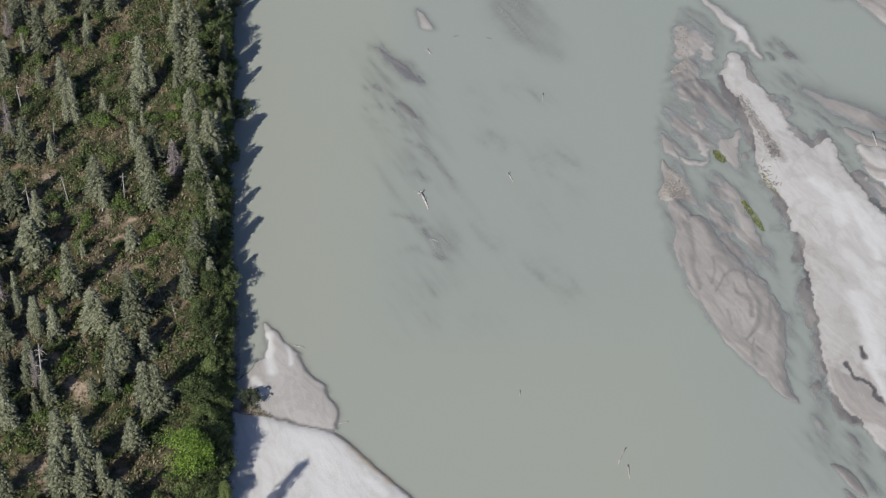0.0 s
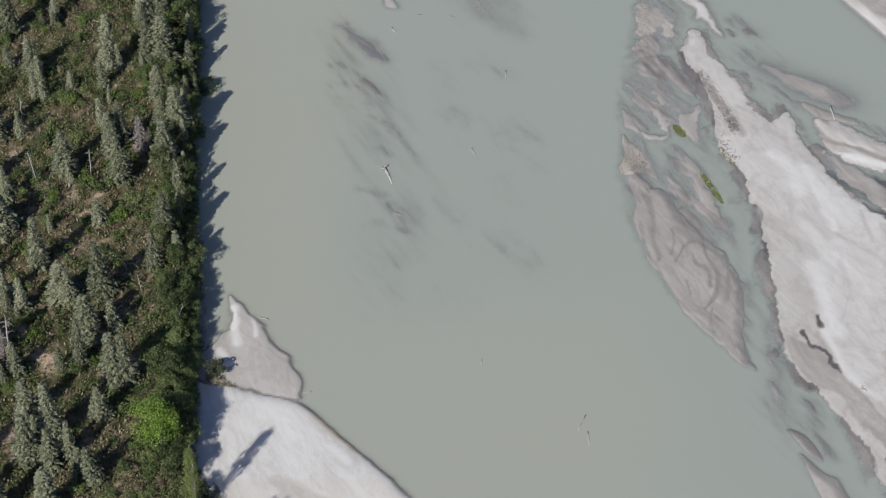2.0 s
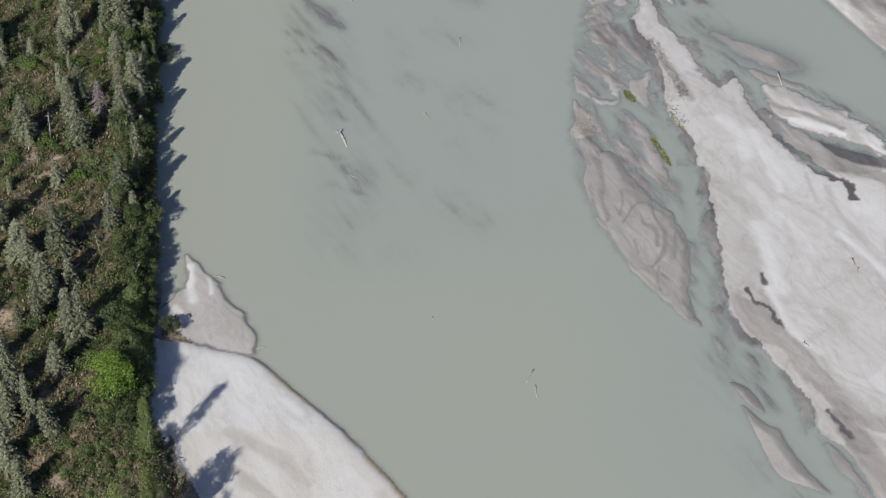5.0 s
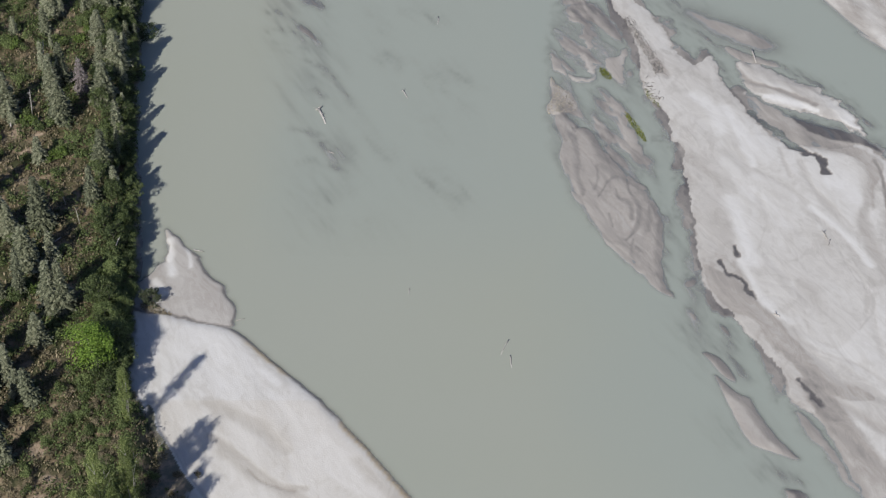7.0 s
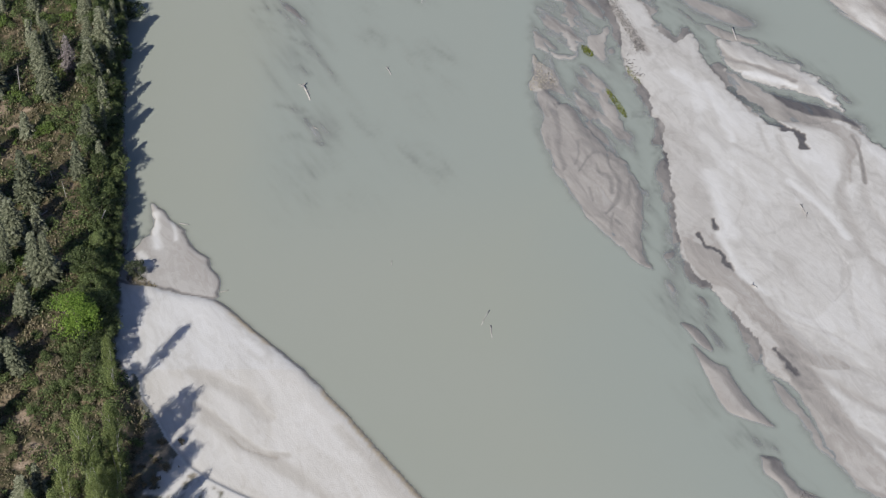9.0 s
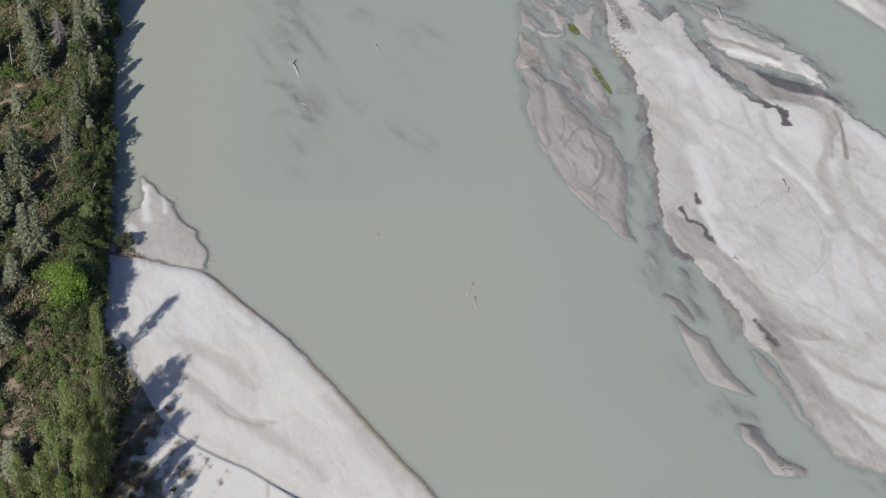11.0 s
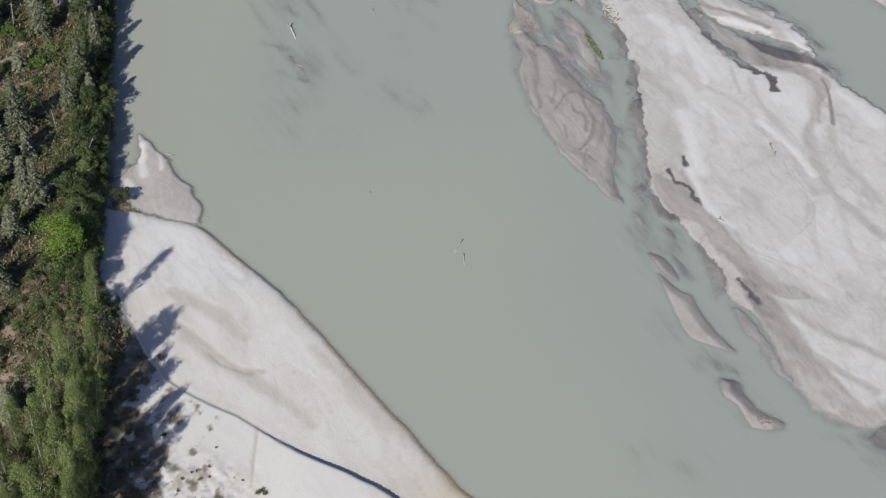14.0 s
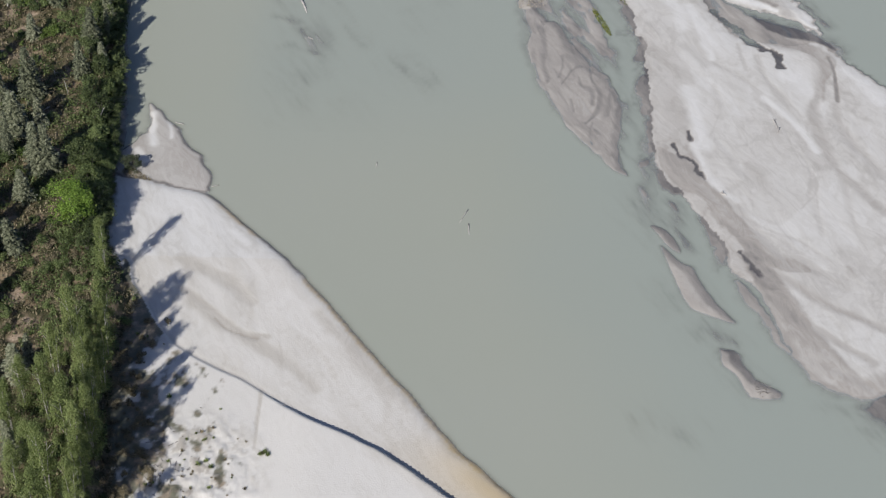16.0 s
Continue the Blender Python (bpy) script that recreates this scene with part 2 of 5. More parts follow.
LOBES = [
    [(35.8, 68.7), (38.9, 72.3), (41.2, 74.4), (40.6, 67.3), (39.4, 62.2), (37.6, 65.1)],
    [(31.9, 84.3), (33.1, 80.9), (33.9, 75.1), (32.8, 75.5), (31.9, 79.5)],
    [(23.6, 71.3), (25.1, 70.1), (25.9, 66.5), (26.3, 63.8), (24.5, 66.3)],
    [(38.4, 49.3), (40.6, 46.3), (42.6, 41.5), (43.0, 33.1), (41.4, 35.7), (39.3, 41.5)],
    [(34.8, 55.7), (37.5, 54.8), (39.3, 51.6), (36.7, 52.3)],
    [(29.5, 113.2), (31.6, 113.7), (32.1, 108.9), (32.3, 103.0), (28.7, 101.9), (29.3, 107.7)],
    [(35.0, 109.4), (36.6, 107.8), (37.8, 103.3), (37.0, 101.5), (34.1, 101.9)],
    [(27.3, 96.3), (29.1, 99.6), (31.3, 100.5), (30.7, 97.2), (28.9, 95.7)],
    [(26.9, 64.8), (28.7, 63.8), (31.9, 63.4), (33.1, 64.8), (31.9, 62.1), (28.2, 62.0)],
    [(28.8, 87.9), (30.0, 86.8), (30.8, 85.1), (29.3, 85.5)],
    [(30.2, 72.6), (32.4, 70.2), (33.5, 65.2), (32.1, 66.2)],
]
# water that runs between the lobes
CHANNELS = [
    ([(31.2, 63.2), (34.8, 60.7), (39.0, 58.1), (42.8, 51.8), (45.4, 39.8), (47.7, 27.3), (48.3, 13.7), (47.6, 0.8), (46.9, -11.6)], 2.0, 0.34),
    ([(29.9, 60.3), (31.0, 50.7), (33.1, 42.3), (37.2, 36.9), (41.9, 29.0), (45.5, 17.0)], 1.6, 0.26),
    ([(25.9, 91.1), (32.0, 93.3), (38.8, 95.6)], 1.2, 0.2),
    ([(23.4, 82.5), (25.5, 73.2), (29.0, 67.8), (33.1, 63.3)], 0.8, 0.2),
]
SPIT_UPPER = [(50.4, -26.3), (52.3, -27.0), (54.5, -29.5), (56.2, -34.1), (54.3, -33.1), (52.2, -29.9)]
SPIT_LOWER = [(52.0, -32.5), (54.2, -35.2), (55.8, -37.1), (58.2, -39.1), (60.0, -43.6), (62.1, -48.5), (63.9, -51.6), (65.7, -54.7), (63.1, -53.8), (60.4, -52.8), (57.4, -50.5), (55.7, -47.0), (54.8, -43.0), (53.4, -38.0)]
ISLET_LOW = [(62.1, -62.5), (63.8, -62.2), (65.8, -63.4), (67.2, -66.9), (69.5, -70.6), (72.9, -73.5), (72.2, -74.9), (68.5, -74.6), (66.9, -73.6), (65.5, -69.2), (63.5, -66.3)]
STRIP = [(66.9, -42.7), (70, -46.2), (72.9, -54.1), (76.2, -62), (74.7, -61), (71.5, -54.1), (68.2, -47.9)]
POCKET = [(90, -76.2), (95.3, -74.4), (99.7, -80.4), (96.2, -83.1), (91.9, -79.8)]
SPIT_SHELF = [(49, -24), (54, -27), (59, -36), (63, -46), (67, -55), (72, -68), (74, -76), (68, -76), (61, -64), (56, -53), (53, -40)]
MIDBAR = [(-43.3, 105.9), (-39.8, 102.5), (-31.2, 90.5), (-27.4, 71.6), (-25, 53.8), (-23, 28.1), (-28, 20), (-33, 40.5), (-37.8, 59.5), (-43, 73.5), (-43.9, 90.3)]
MID_STREAK = [(-42.9, 105), (-39.4, 101.4), (-35.2, 96.6), (-31.8, 91.1), (-34.2, 92.2), (-38.1, 95.9)]
MID_ISLET = [(-33.9, 120.7), (-31.8, 118.1), (-29.5, 112.9), (-32.6, 113.1)]
MID_SHOAL = [(-17, 134.7), (-7, 132.3), (1.1, 111), (2.2, 99.7), (-7.2, 104), (-14, 110.8)]
# drowned streaks of sand: from, to, half-width, level
STREAKS = [
(-42.7, 105.2, -32.9, 93.1, 1.1, 0.02),
    (-39.7, 100.3, -31.9, 91.3, 1.0, -0.02),
    (-43.1, 89, -41, 87.8, 1.2, -0.13),
    (-42.8, 81.8, -37.4, 80.2, 1.3, -0.12),
    (-36.2, 82.3, -33.1, 79.4, 1.5, -0.1),
    (-42, 76.8, -37.1, 75.2, 1.2, -0.28),
    (-39.5, 73.7, -33.4, 69.9, 1.2, -0.22),
    (-32.2, 68.1, -27.6, 64.6, 1.2, -0.2),
    (-35.7, 75.2, -32.2, 73.6, 1.3, -0.2),
    (-33, 59, -28.9, 56.5, 1.0, -0.16),
    (-36.9, 67, -31.6, 63.5, 1.2, -0.35),
    (-15.4, 71.2, -12.1, 67.6, 1.6, -0.3),
    (-1.5, 66.3, 2.9, 61.4, 1.8, -0.32),
    (-9.7, 89.4, -3.6, 85.7, 2.0, -0.4),
]
STREAKS += [
    (-42.2, 71.4, -38.3, 69.4, 1.5, -0.45),
    (-7.6, 28.4, 0.6, 20.7, 2.5, -0.45),
    (-19.2, 88.5, -16.4, 73.8, 2.5, -0.5),
    (-35.4, 44.3, -29.8, 42.2, 0.9, -0.02),
    (-29.9, 41.8, -27.6, 36.4, 1.6, -0.2),
    (-31.7, 33, -26, 29.8, 1.3, -0.16),
    (-14.9, 72.3, -11.4, 68.4, 1.6, -0.28),
    (-1.5, 66.6, 2.8, 62.3, 1.7, -0.3),
    (-7.1, 28.6, 0.8, 20.3, 1.8, -0.34),
    (-32.2, 59.2, -29.7, 56.3, 1.0, -0.14),
    (-31.5, 68.3, -27.7, 63.3, 1.3, -0.18),
    (-28.5, 28.5, -23, 22.5, 2, -0.4),
    (-20, 41, -14.6, 34.8, 2.4, -0.45),
    (-31.2, 30.6, -27.4, 10.8, 4, -0.6),
]
STREAKS += [
    (-23.4, 30.6, -17.4, 10.9, 4, -0.62),
    (-7.5, 65.2, -0.4, 43.2, 4, -0.6),
    (51.8, -45, 54.8, -51.3, 1.5, -0.3),
    (58.8, -57.5, 65.3, -60.4, 1.6, -0.12),
    (63.8, -65, 68.5, -72.3, 1.6, -0.15),
    (47.3, -81.3, 54.5, -85.4, 2, -0.42),
    (83.2, -77.1, 91.3, -80.5, 1.2, -0.2),
    (89.4, -82.6, 90.8, -83.6, 1.5, -0.2),
    (48.8, -18.7, 51.9, -26.6, 2, -0.16),
    (55.8, -20.4, 56.8, -31.6, 1.6, -0.16),
]
STREAKS += [
    (50.9, 103.8, 51.9, 101.8, 0.5, 0.16), (55, 103.2, 55.6, 101.6, 0.45, 0.16),
    (79, 67, 88, 59.5, 0.9, -0.10), (88, 59.5, 94.6, 46, 1.0, -0.08), (46.6, 95.5, 52.6, 83, 0.8, -0.12), (53.6, 77.5, 58, 71.2, 0.8, -0.10),
    (51.5, 107.5, 56.5, 102.5, 1.3, -0.10), (54, 93, 66, 82, 2.2, -0.14), (56, 84, 64, 74, 1.6, -0.2), (62, 79, 68, 72, 1.2, -0.12), (64.5, 63.5, 69, 51.5, 0.9, -0.08), (62, 71, 64.6, 66.5, 0.8, -0.08),
]
# plates of damper silt on the main bar: outline, how wet, softness of the edge
PLATES = [
    ([(53.1, -0.5), (55.9, -2.7), (59.2, -5.3), (62.7, -11.2), (66.6, -16.6), (69.0, -22.2), (72.3, -27.8), (77.4, -33.9), (83.3, -39.1), (76.8, -39.2), (70.6, -35.3), (67.1, -27.9), (64.0, -24.5), (61.7, -17.4), (58.0, -15.3), (55.3, -11.7), (53.1, -7.3)], 0.4, 0.5),
    ([(74.2, 0.7), (78.0, -0.8), (83.0, -0.7), (83.4, -5.9), (86.7, -9.6), (86.4, -14.0), (83.4, -18.4), (79.4, -24.1), (76.4, -25.6), (72.9, -22.2), (71.1, -15.8), (71.4, -7.7)], 0.25, 0.5),
    ([(68.9, 51.7), (73.4, 48.2), (78.3, 43.0), (85.5, 39.7), (90.6, 38.0), (95.0, 34.7), (96.0, 30.5), (93.1, 23.7), (91.7, 17.2), (90.7, 17.1), (92.2, 27.0), (91.1, 32.9), (86.2, 36.2), (79.9, 37.8), (74.0, 42.0), (70.0, 46.4)], 0.42, 0.5),
    ([(51.5, 43.3), (58.4, 33.9), (61.7, 28.9), (62.5, 18.2), (63.2, 7.3), (53.0, 7.1), (52.7, 18.0), (51.8, 29.5)], 0.25, 0.6),
    ([(59.1, 60.7), (63.9, 58.0), (66.6, 50.8), (67.4, 41.0), (62.7, 41.8), (60.0, 49.7)], 0.22, 0.8),
    ([(70.6, 34.2), (73.6, 26.6), (75.6, 15.2), (76.9, 8.1), (68.8, 7.9), (66.3, 15.0), (68.1, 24.0)], 0.17, 0.9),
    ([(76.9, 51.0), (83.1, 47.5), (86.1, 45.4), (92.7, 42.0), (97.2, 35.6), (90.8, 39.3), (85.6, 40.7), (80.6, 44.4)], 0.8, 0.7),
    ([(69.0, -34.0), (74.4, -38.2), (79.1, -47.6), (83.4, -58.0), (87.8, -66.2), (91.2, -70.5), (91.8, -75.3), (86.7, -72.9), (80.3, -66.9), (76.0, -56.8), (71.5, -46.3)], 0.46, 0.9),
]
# soft wet tracks over the sand: points, half-width, how wet
TRACKS = [
    ([(56.6, 0.3), (57.1, -2.7), (59.4, -4.5), (61, -7.6), (62.6, -10.7)], 0.75, 1.0),
    ([(60.1, 5), (60.5, 1.9)], 0.65, 1.0),
    ([(68.9, 50), (71.8, 45.6), (74.9, 42.2), (75.9, 39.2), (78.9, 36.4), (83.2, 33.3)], 1.2, 1.0),
    ([(68.3, -33.9), (70.1, -36.7), (71.8, -40.5)], 0.9, 1.0),
    ([(73.6, 37.7), (74.1, 32.5), (75.0, 27.5)], 0.6, 0.32),
    ([(78.7, 25.9), (82.5, 17.8), (86.3, 10.6)], 0.5, 0.32),
    ([(62.2, 42.7), (65.4, 34.9), (67.9, 30.7)], 2.6, 0.27),
    ([(66.9, 21.5), (68.4, 15.1)], 0.7, 0.22),
    ([(63.0, 51.6), (65.5, 43.6), (68.5, 37.6)], 1.6, 0.05),
    ([(83.4, 26.0), (88.2, 22.0), (89.7, 15.5)], 2.0, 0.05),
    ([(97.9, 28.8), (101.9, 23.9), (104.6, 17.4)], 2.6, 0.05),
    ([(69.0, -22.2), (75.2, -27.0), (81.5, -30.4), (86.5, -35.7)], 0.4, 0.28),
    ([(73.3, -27.8), (78.3, -33.8), (83.4, -38.4)], 0.7, 0.3),
    ([(86.3, -14.7), (86.4, -21.9), (86.7, -26.8)], 0.35, 0.26),
    ([(64.1, -5.6), (68.0, -7.0), (71.4, -7.7)], 0.3, 0.24),
    ([(64.7, -10.0), (68.1, -10.7), (71.4, -12.3)], 0.3, 0.24),
    ([(66.6, -11.8), (69.8, -14.3), (72.4, -17.5)], 0.3, 0.24),
    ([(68.4, -18.7), (72.0, -21.5), (75.5, -24.2)], 0.35, 0.24),
    ([(81.8, 6.3), (83.7, -3.7), (86.9, -9.6), (86.3, -14.7), (82.8, -19.8)], 0.3, 0.32),
    ([(69.5, -29.8), (78.3, -38.1), (89.1, -44.9)], 0.6, 0.3),
    ([(82.3, -38.1), (89.7, -40.8), (95.3, -44.8)], 0.5, 0.26),
    ([(63.8, -16.7), (71.8, -26.9), (79.1, -32.5)], 0.5, 0.26),
    ([(-46.6, -49.4), (-40.4, -54.7), (-33.2, -61.5), (-27.6, -62.6)], 0.8, 0.34),
    ([(-27.6, -77.1), (-27.4, -83.7), (-27.4, -92.2)], 0.5, 0.3),
    ([(67.5, 66), (70, 61.5), (75.9, 58.6), (84, 53)], 1.0, 0.62),
    ([(68.5, 57.5), (76, 55.2), (84, 51)], 0.9, 0.0),
    ([(-60.3, 6.5), (-59.6, 0.5), (-58.5, -4)], 1.0, 0.05),
    ([(-56.2, 4.6), (-54.9, -1.8)], 0.6, 0.08),
    ([(-62, -6), (-59.5, -9.5)], 0.9, 0.1),
    ([(-26, -52.5), (-22.4, -59.5), (-17.6, -63.4)], 1.2, 0.03),
    ([(-48, -40), (-38, -46), (-32, -53)], 1.4, 0.3),
]
# dry runnels, damp bands and wind-bleached crests on the high bars
TRACKS += [
    ([(80.2, 39.4), (87.2, 37.0), (92.2, 34.3), (92.7, 28.0), (90.7, 19.8), (88.7, 13.7), (88.9, 6.8), (89.9, -0.9), (92.2, -7.4), (96.2, -13.7), (100.2, -19.9)], 1.5, 0.40),
    ([(94.4, 33.3), (95.1, 28.1), (95.0, 21.9), (94.8, 16.8)], 0.55, 0.70),
    ([(93.8, 15.8), (94.2, 8.9), (96.0, 3.1), (98.9, -2.5), (101.7, -9.0)], 1.1, 0.36),
    ([(77.6, 32.9), (78.8, 25.6), (81.9, 17.5), (84.4, 11.6), (87.1, 7.7)], 0.9, 0.31),
    ([(66.9, 30.5), (73.0, 25.4), (77.5, 18.4), (80.0, 11.5), (82.0, 6.6)], 0.9, 0.29),
    ([(83.7, -1.0), (85.6, -5.7), (85.9, -10.3), (84.9, -14.9)], 0.4, 0.32),
    ([(85.0, -15.8), (86.0, -22.9), (86.2, -28.1)], 0.6, 0.26),
    ([(93.0, -10.1), (93.1, -19.2), (93.9, -26.2), (95.7, -34.7)], 0.8, 0.27),
    ([(69.0, -19.8), (72.9, -28.4), (79.1, -36.8), (84.6, -40.0), (89.8, -43.9)], 1.1, 0.34),
    ([(72.1, -36.9), (78.5, -42.6), (83.6, -48.1), (90.9, -52.7), (95.7, -55.7)], 1.3, 0.42),
    ([(74.6, -46.7), (79.6, -53.0), (85.6, -59.1), (92.6, -65.0)], 1.1, 0.42),
    ([(79.5, -63.8), (86.7, -68.2), (92.6, -72.4)], 0.9, 0.40),
    ([(71.9, -26.7), (77.5, -30.0), (82.6, -36.7)], 0.5, 0.30),
    ([(80.5, -54.5), (83.9, -59.4)], 0.8, 0.2),
    ([(82.1, -60.7), (89.5, -63.3), (93.3, -68.0)], 0.8, 0.2),
    ([(78.1, -46.3), (82.4, -50.1)], 0.6, 0.2),
    ([(64.7, 45.5), (66.1, 36.9), (67.0, 31.6)], 1.1, 0.06),
    ([(56.0, 56.5), (59.8, 52.1), (61.2, 43.2)], 1.8, 0.08),
    ([(78.0, 17.4), (84.1, 8.6), (88.0, -0.9)], 1.0, 0.05),
    ([(55.4, 34.4), (56.3, 28.1), (56.6, 21.9)], 1.6, 0.30),
    ([(61.5, 36.7), (63.9, 33.6), (65.5, 29.4)], 1.3, 0.28),
    ([(61.0, 20.0), (62.1, 10.0), (63.3, 0.4)], 1.8, 0.06),
    ([(60.8, 0.3), (64.7, -12.7), (69.1, -18.0)], 0.9, 0.08),
    ([(-39.0, -57.7), (-35.3, -61.4), (-29.7, -63.3)], 0.45, 0.46),
    ([(-18.0, -56.0), (-10.9, -64.9), (-3.0, -76.4)], 1.8, 0.29),
    ([(-48.6, -40.5), (-38.9, -46.8), (-31.6, -53.0)], 1.3, 0.28),
    ([(-43.9, -53.1), (-35.4, -60.7), (-26.1, -67.3), (-16.9, -76.5)], 1.6, 0.30),
    ([(-25.6, -49.9), (-21.4, -55.2), (-17.7, -60.5)], 1.1, 0.02),
    ([(-56.1, -25.6), (-49.7, -30.6), (-44.4, -37.2)], 1.4, 0.06),
    ([(-37.9, -32.2), (-34.7, -35.5)], 0.9, 0.03),
]
# channels that drain the low fan, a brimming pool and litter stains on the head of the bar
TRACKS += [
    ([(74.7, 40.3), (77.4, 37.6), (79.8, 35.5), (82.6, 33.0), (82.7, 29.4)], 1.3, 1.0),
    ([(42.5, 83.5), (44.6, 78.3), (46.1, 73.2), (48.1, 67.8), (50.6, 63.3)], 0.8, 0.42),
    ([(46.9, 75.3), (48.9, 69.2), (50.9, 64.2)], 0.6, 0.48),
    ([(36.1, 28.0), (34.2, 25.7), (32.8, 22.8), (31.9, 20.9)], 0.45, 0.71),
    ([(35.9, 23.7), (36.6, 20.6), (38.2, 20.1), (39.0, 17.6), (38.9, 13.6)], 0.5, 0.69),
    ([(38.7, 28.9), (39.0, 22.9), (40.5, 19.5), (40.7, 15.0), (39.5, 10.3), (37.3, 7.0)], 0.6, 0.73),
    ([(27.9, 31.4), (28.1, 27.0), (29.0, 23.6), (28.5, 21.5)], 0.7, 0.69),
    ([(34.1, 15.5), (34.7, 11.1)], 0.35, 0.67),
    ([(38.7, 7.1), (38.1, 3.0), (38.7, 0.3)], 0.5, 0.69),
    ([(42.9, 17.8), (42.9, 13.7), (42.0, 10.0)], 0.5, 0.69),
    ([(32.2, 31.5), (32.4, 27.1), (31.2, 23.6)], 0.5, 0.67),
    ([(36.6, 28.9), (39.8, 25.5), (42.6, 22.9), (44.0, 17.0), (45.8, 12.1), (45.0, 7.1)], 0.8, 0.71),
    ([(27.7, 42.2), (28.2, 35.9), (28.4, 31.4)], 0.9, 0.67),
    ([(25.6, 34.1), (26.3, 25.3), (28.7, 18.5), (30.7, 11.8), (34.6, 5.4), (39.6, -1.7)], 0.5, 0.63),
    ([(33.4, 31.5), (35.5, 30.3), (36.3, 28.0)], 0.9, 0.69),
    ([(43.3, -3.7), (44.4, -5.5), (45.1, -7.6)], 1.4, 0.77),
]


# ---- numbers on a lattice ----
rng = np.random.default_rng(7)
LATTICE = rng.random((256, 256)).astype(np.float32)


def vnoise(x, y):
    xf, yf = np.floor(x), np.floor(y)
    u, v = x - xf, y - yf
    u, v = u * u * (3 - 2 * u), v * v * (3 - 2 * v)
    xi, yi = xf.astype(np.int32) & 255, yf.astype(np.int32) & 255
    x0, x1, y1 = xi << 8, ((xi + 1) & 255) << 8, (yi + 1) & 255
    a, b, c, d = LATTICE.take(x0 | yi), LATTICE.take(x1 | yi), LATTICE.take(x0 | y1), LATTICE.take(x1 | y1)
    a += (b - a) * u
    c += (d - c) * u
    return a + (c - a) * v - 0.5


def fbm(x, y, octaves=4):
    total, amp = 0.0, 1.0
    for k in range(octaves):
        total = total + amp * vnoise(x * 2**k + 17.3 * k, y * 2**k + 9.1 * k)
        amp *= 0.5
    return total


def smooth_line(points, closed=True, steps=5):
    """A Catmull-Rom line through the points."""
    p = np.array(points, float)
    p = np.vstack([p[-1], p, p[:2]]) if closed else np.vstack([2 * p[0] - p[1], p, 2 * p[-1] - p[-2]])
    out = []
    for k in range(1, len(p) - 2):
        for s in np.arange(steps) / steps:
            a, b, c, d = p[k - 1 : k + 3]
            out.append(0.5 * (2 * b + (c - a) * s + (2 * a - 5 * b + 4 * c - d) * s**2 + (3 * b - a - 3 * c + d) * s**3))
    if not closed:
        out.append(p[-2])
    return np.array(out)


def line_distance(x, y, line):
    best = np.full(x.shape, 1e9, np.float32)
    for a, b in zip(line[:-1], line[1:]):
        e = b - a
        s = np.clip(((x - a[0]) * e[0] + (y - a[1]) * e[1]) / (e @ e + 1e-9), 0, 1)
        best = np.minimum(best, (x - a[0] - s * e[0]) ** 2 + (y - a[1] - s * e[1]) ** 2)
    return np.sqrt(best)


def inside(x, y, line):
    odd = np.zeros(x.shape, bool)
    for a, b in zip(line, np.roll(line, -1, 0)):
        if a[1] != b[1]:
            odd ^= ((a[1] > y) != (b[1] > y)) & (x < (b[0] - a[0]) * (y - a[1]) / (b[1] - a[1]) + a[0])
    return odd


def signed(x, y, points, margin=14.0, steps=5):
    """Distance to a shoreline: positive inside, negative outside, -99 far away."""
    line = smooth_line(points, True, steps)
    d = np.full(x.shape, -99.0, np.float32)
    near = (x > line[:, 0].min() - margin) & (x < line[:, 0].max() + margin) & (y > line[:, 1].min() - margin) & (y < line[:, 1].max() + margin)
    px, py = x[near], y[near]
    far = line_distance(px, py, np.vstack([line, line[:1]]))
    d[near] = np.where(inside(px, py, line), far, -far)
    return d


def across_flow(x, y):
    """Coordinates along and across the river's flow."""
    c, s = math.cos(FLOW), math.sin(FLOW)
    return x * c + y * s, -x * s + y * c


def step01(v, a, b):
    t = np.clip((v - a) / (b - a), 0, 1)
    return t * t * (3 - 2 * t)


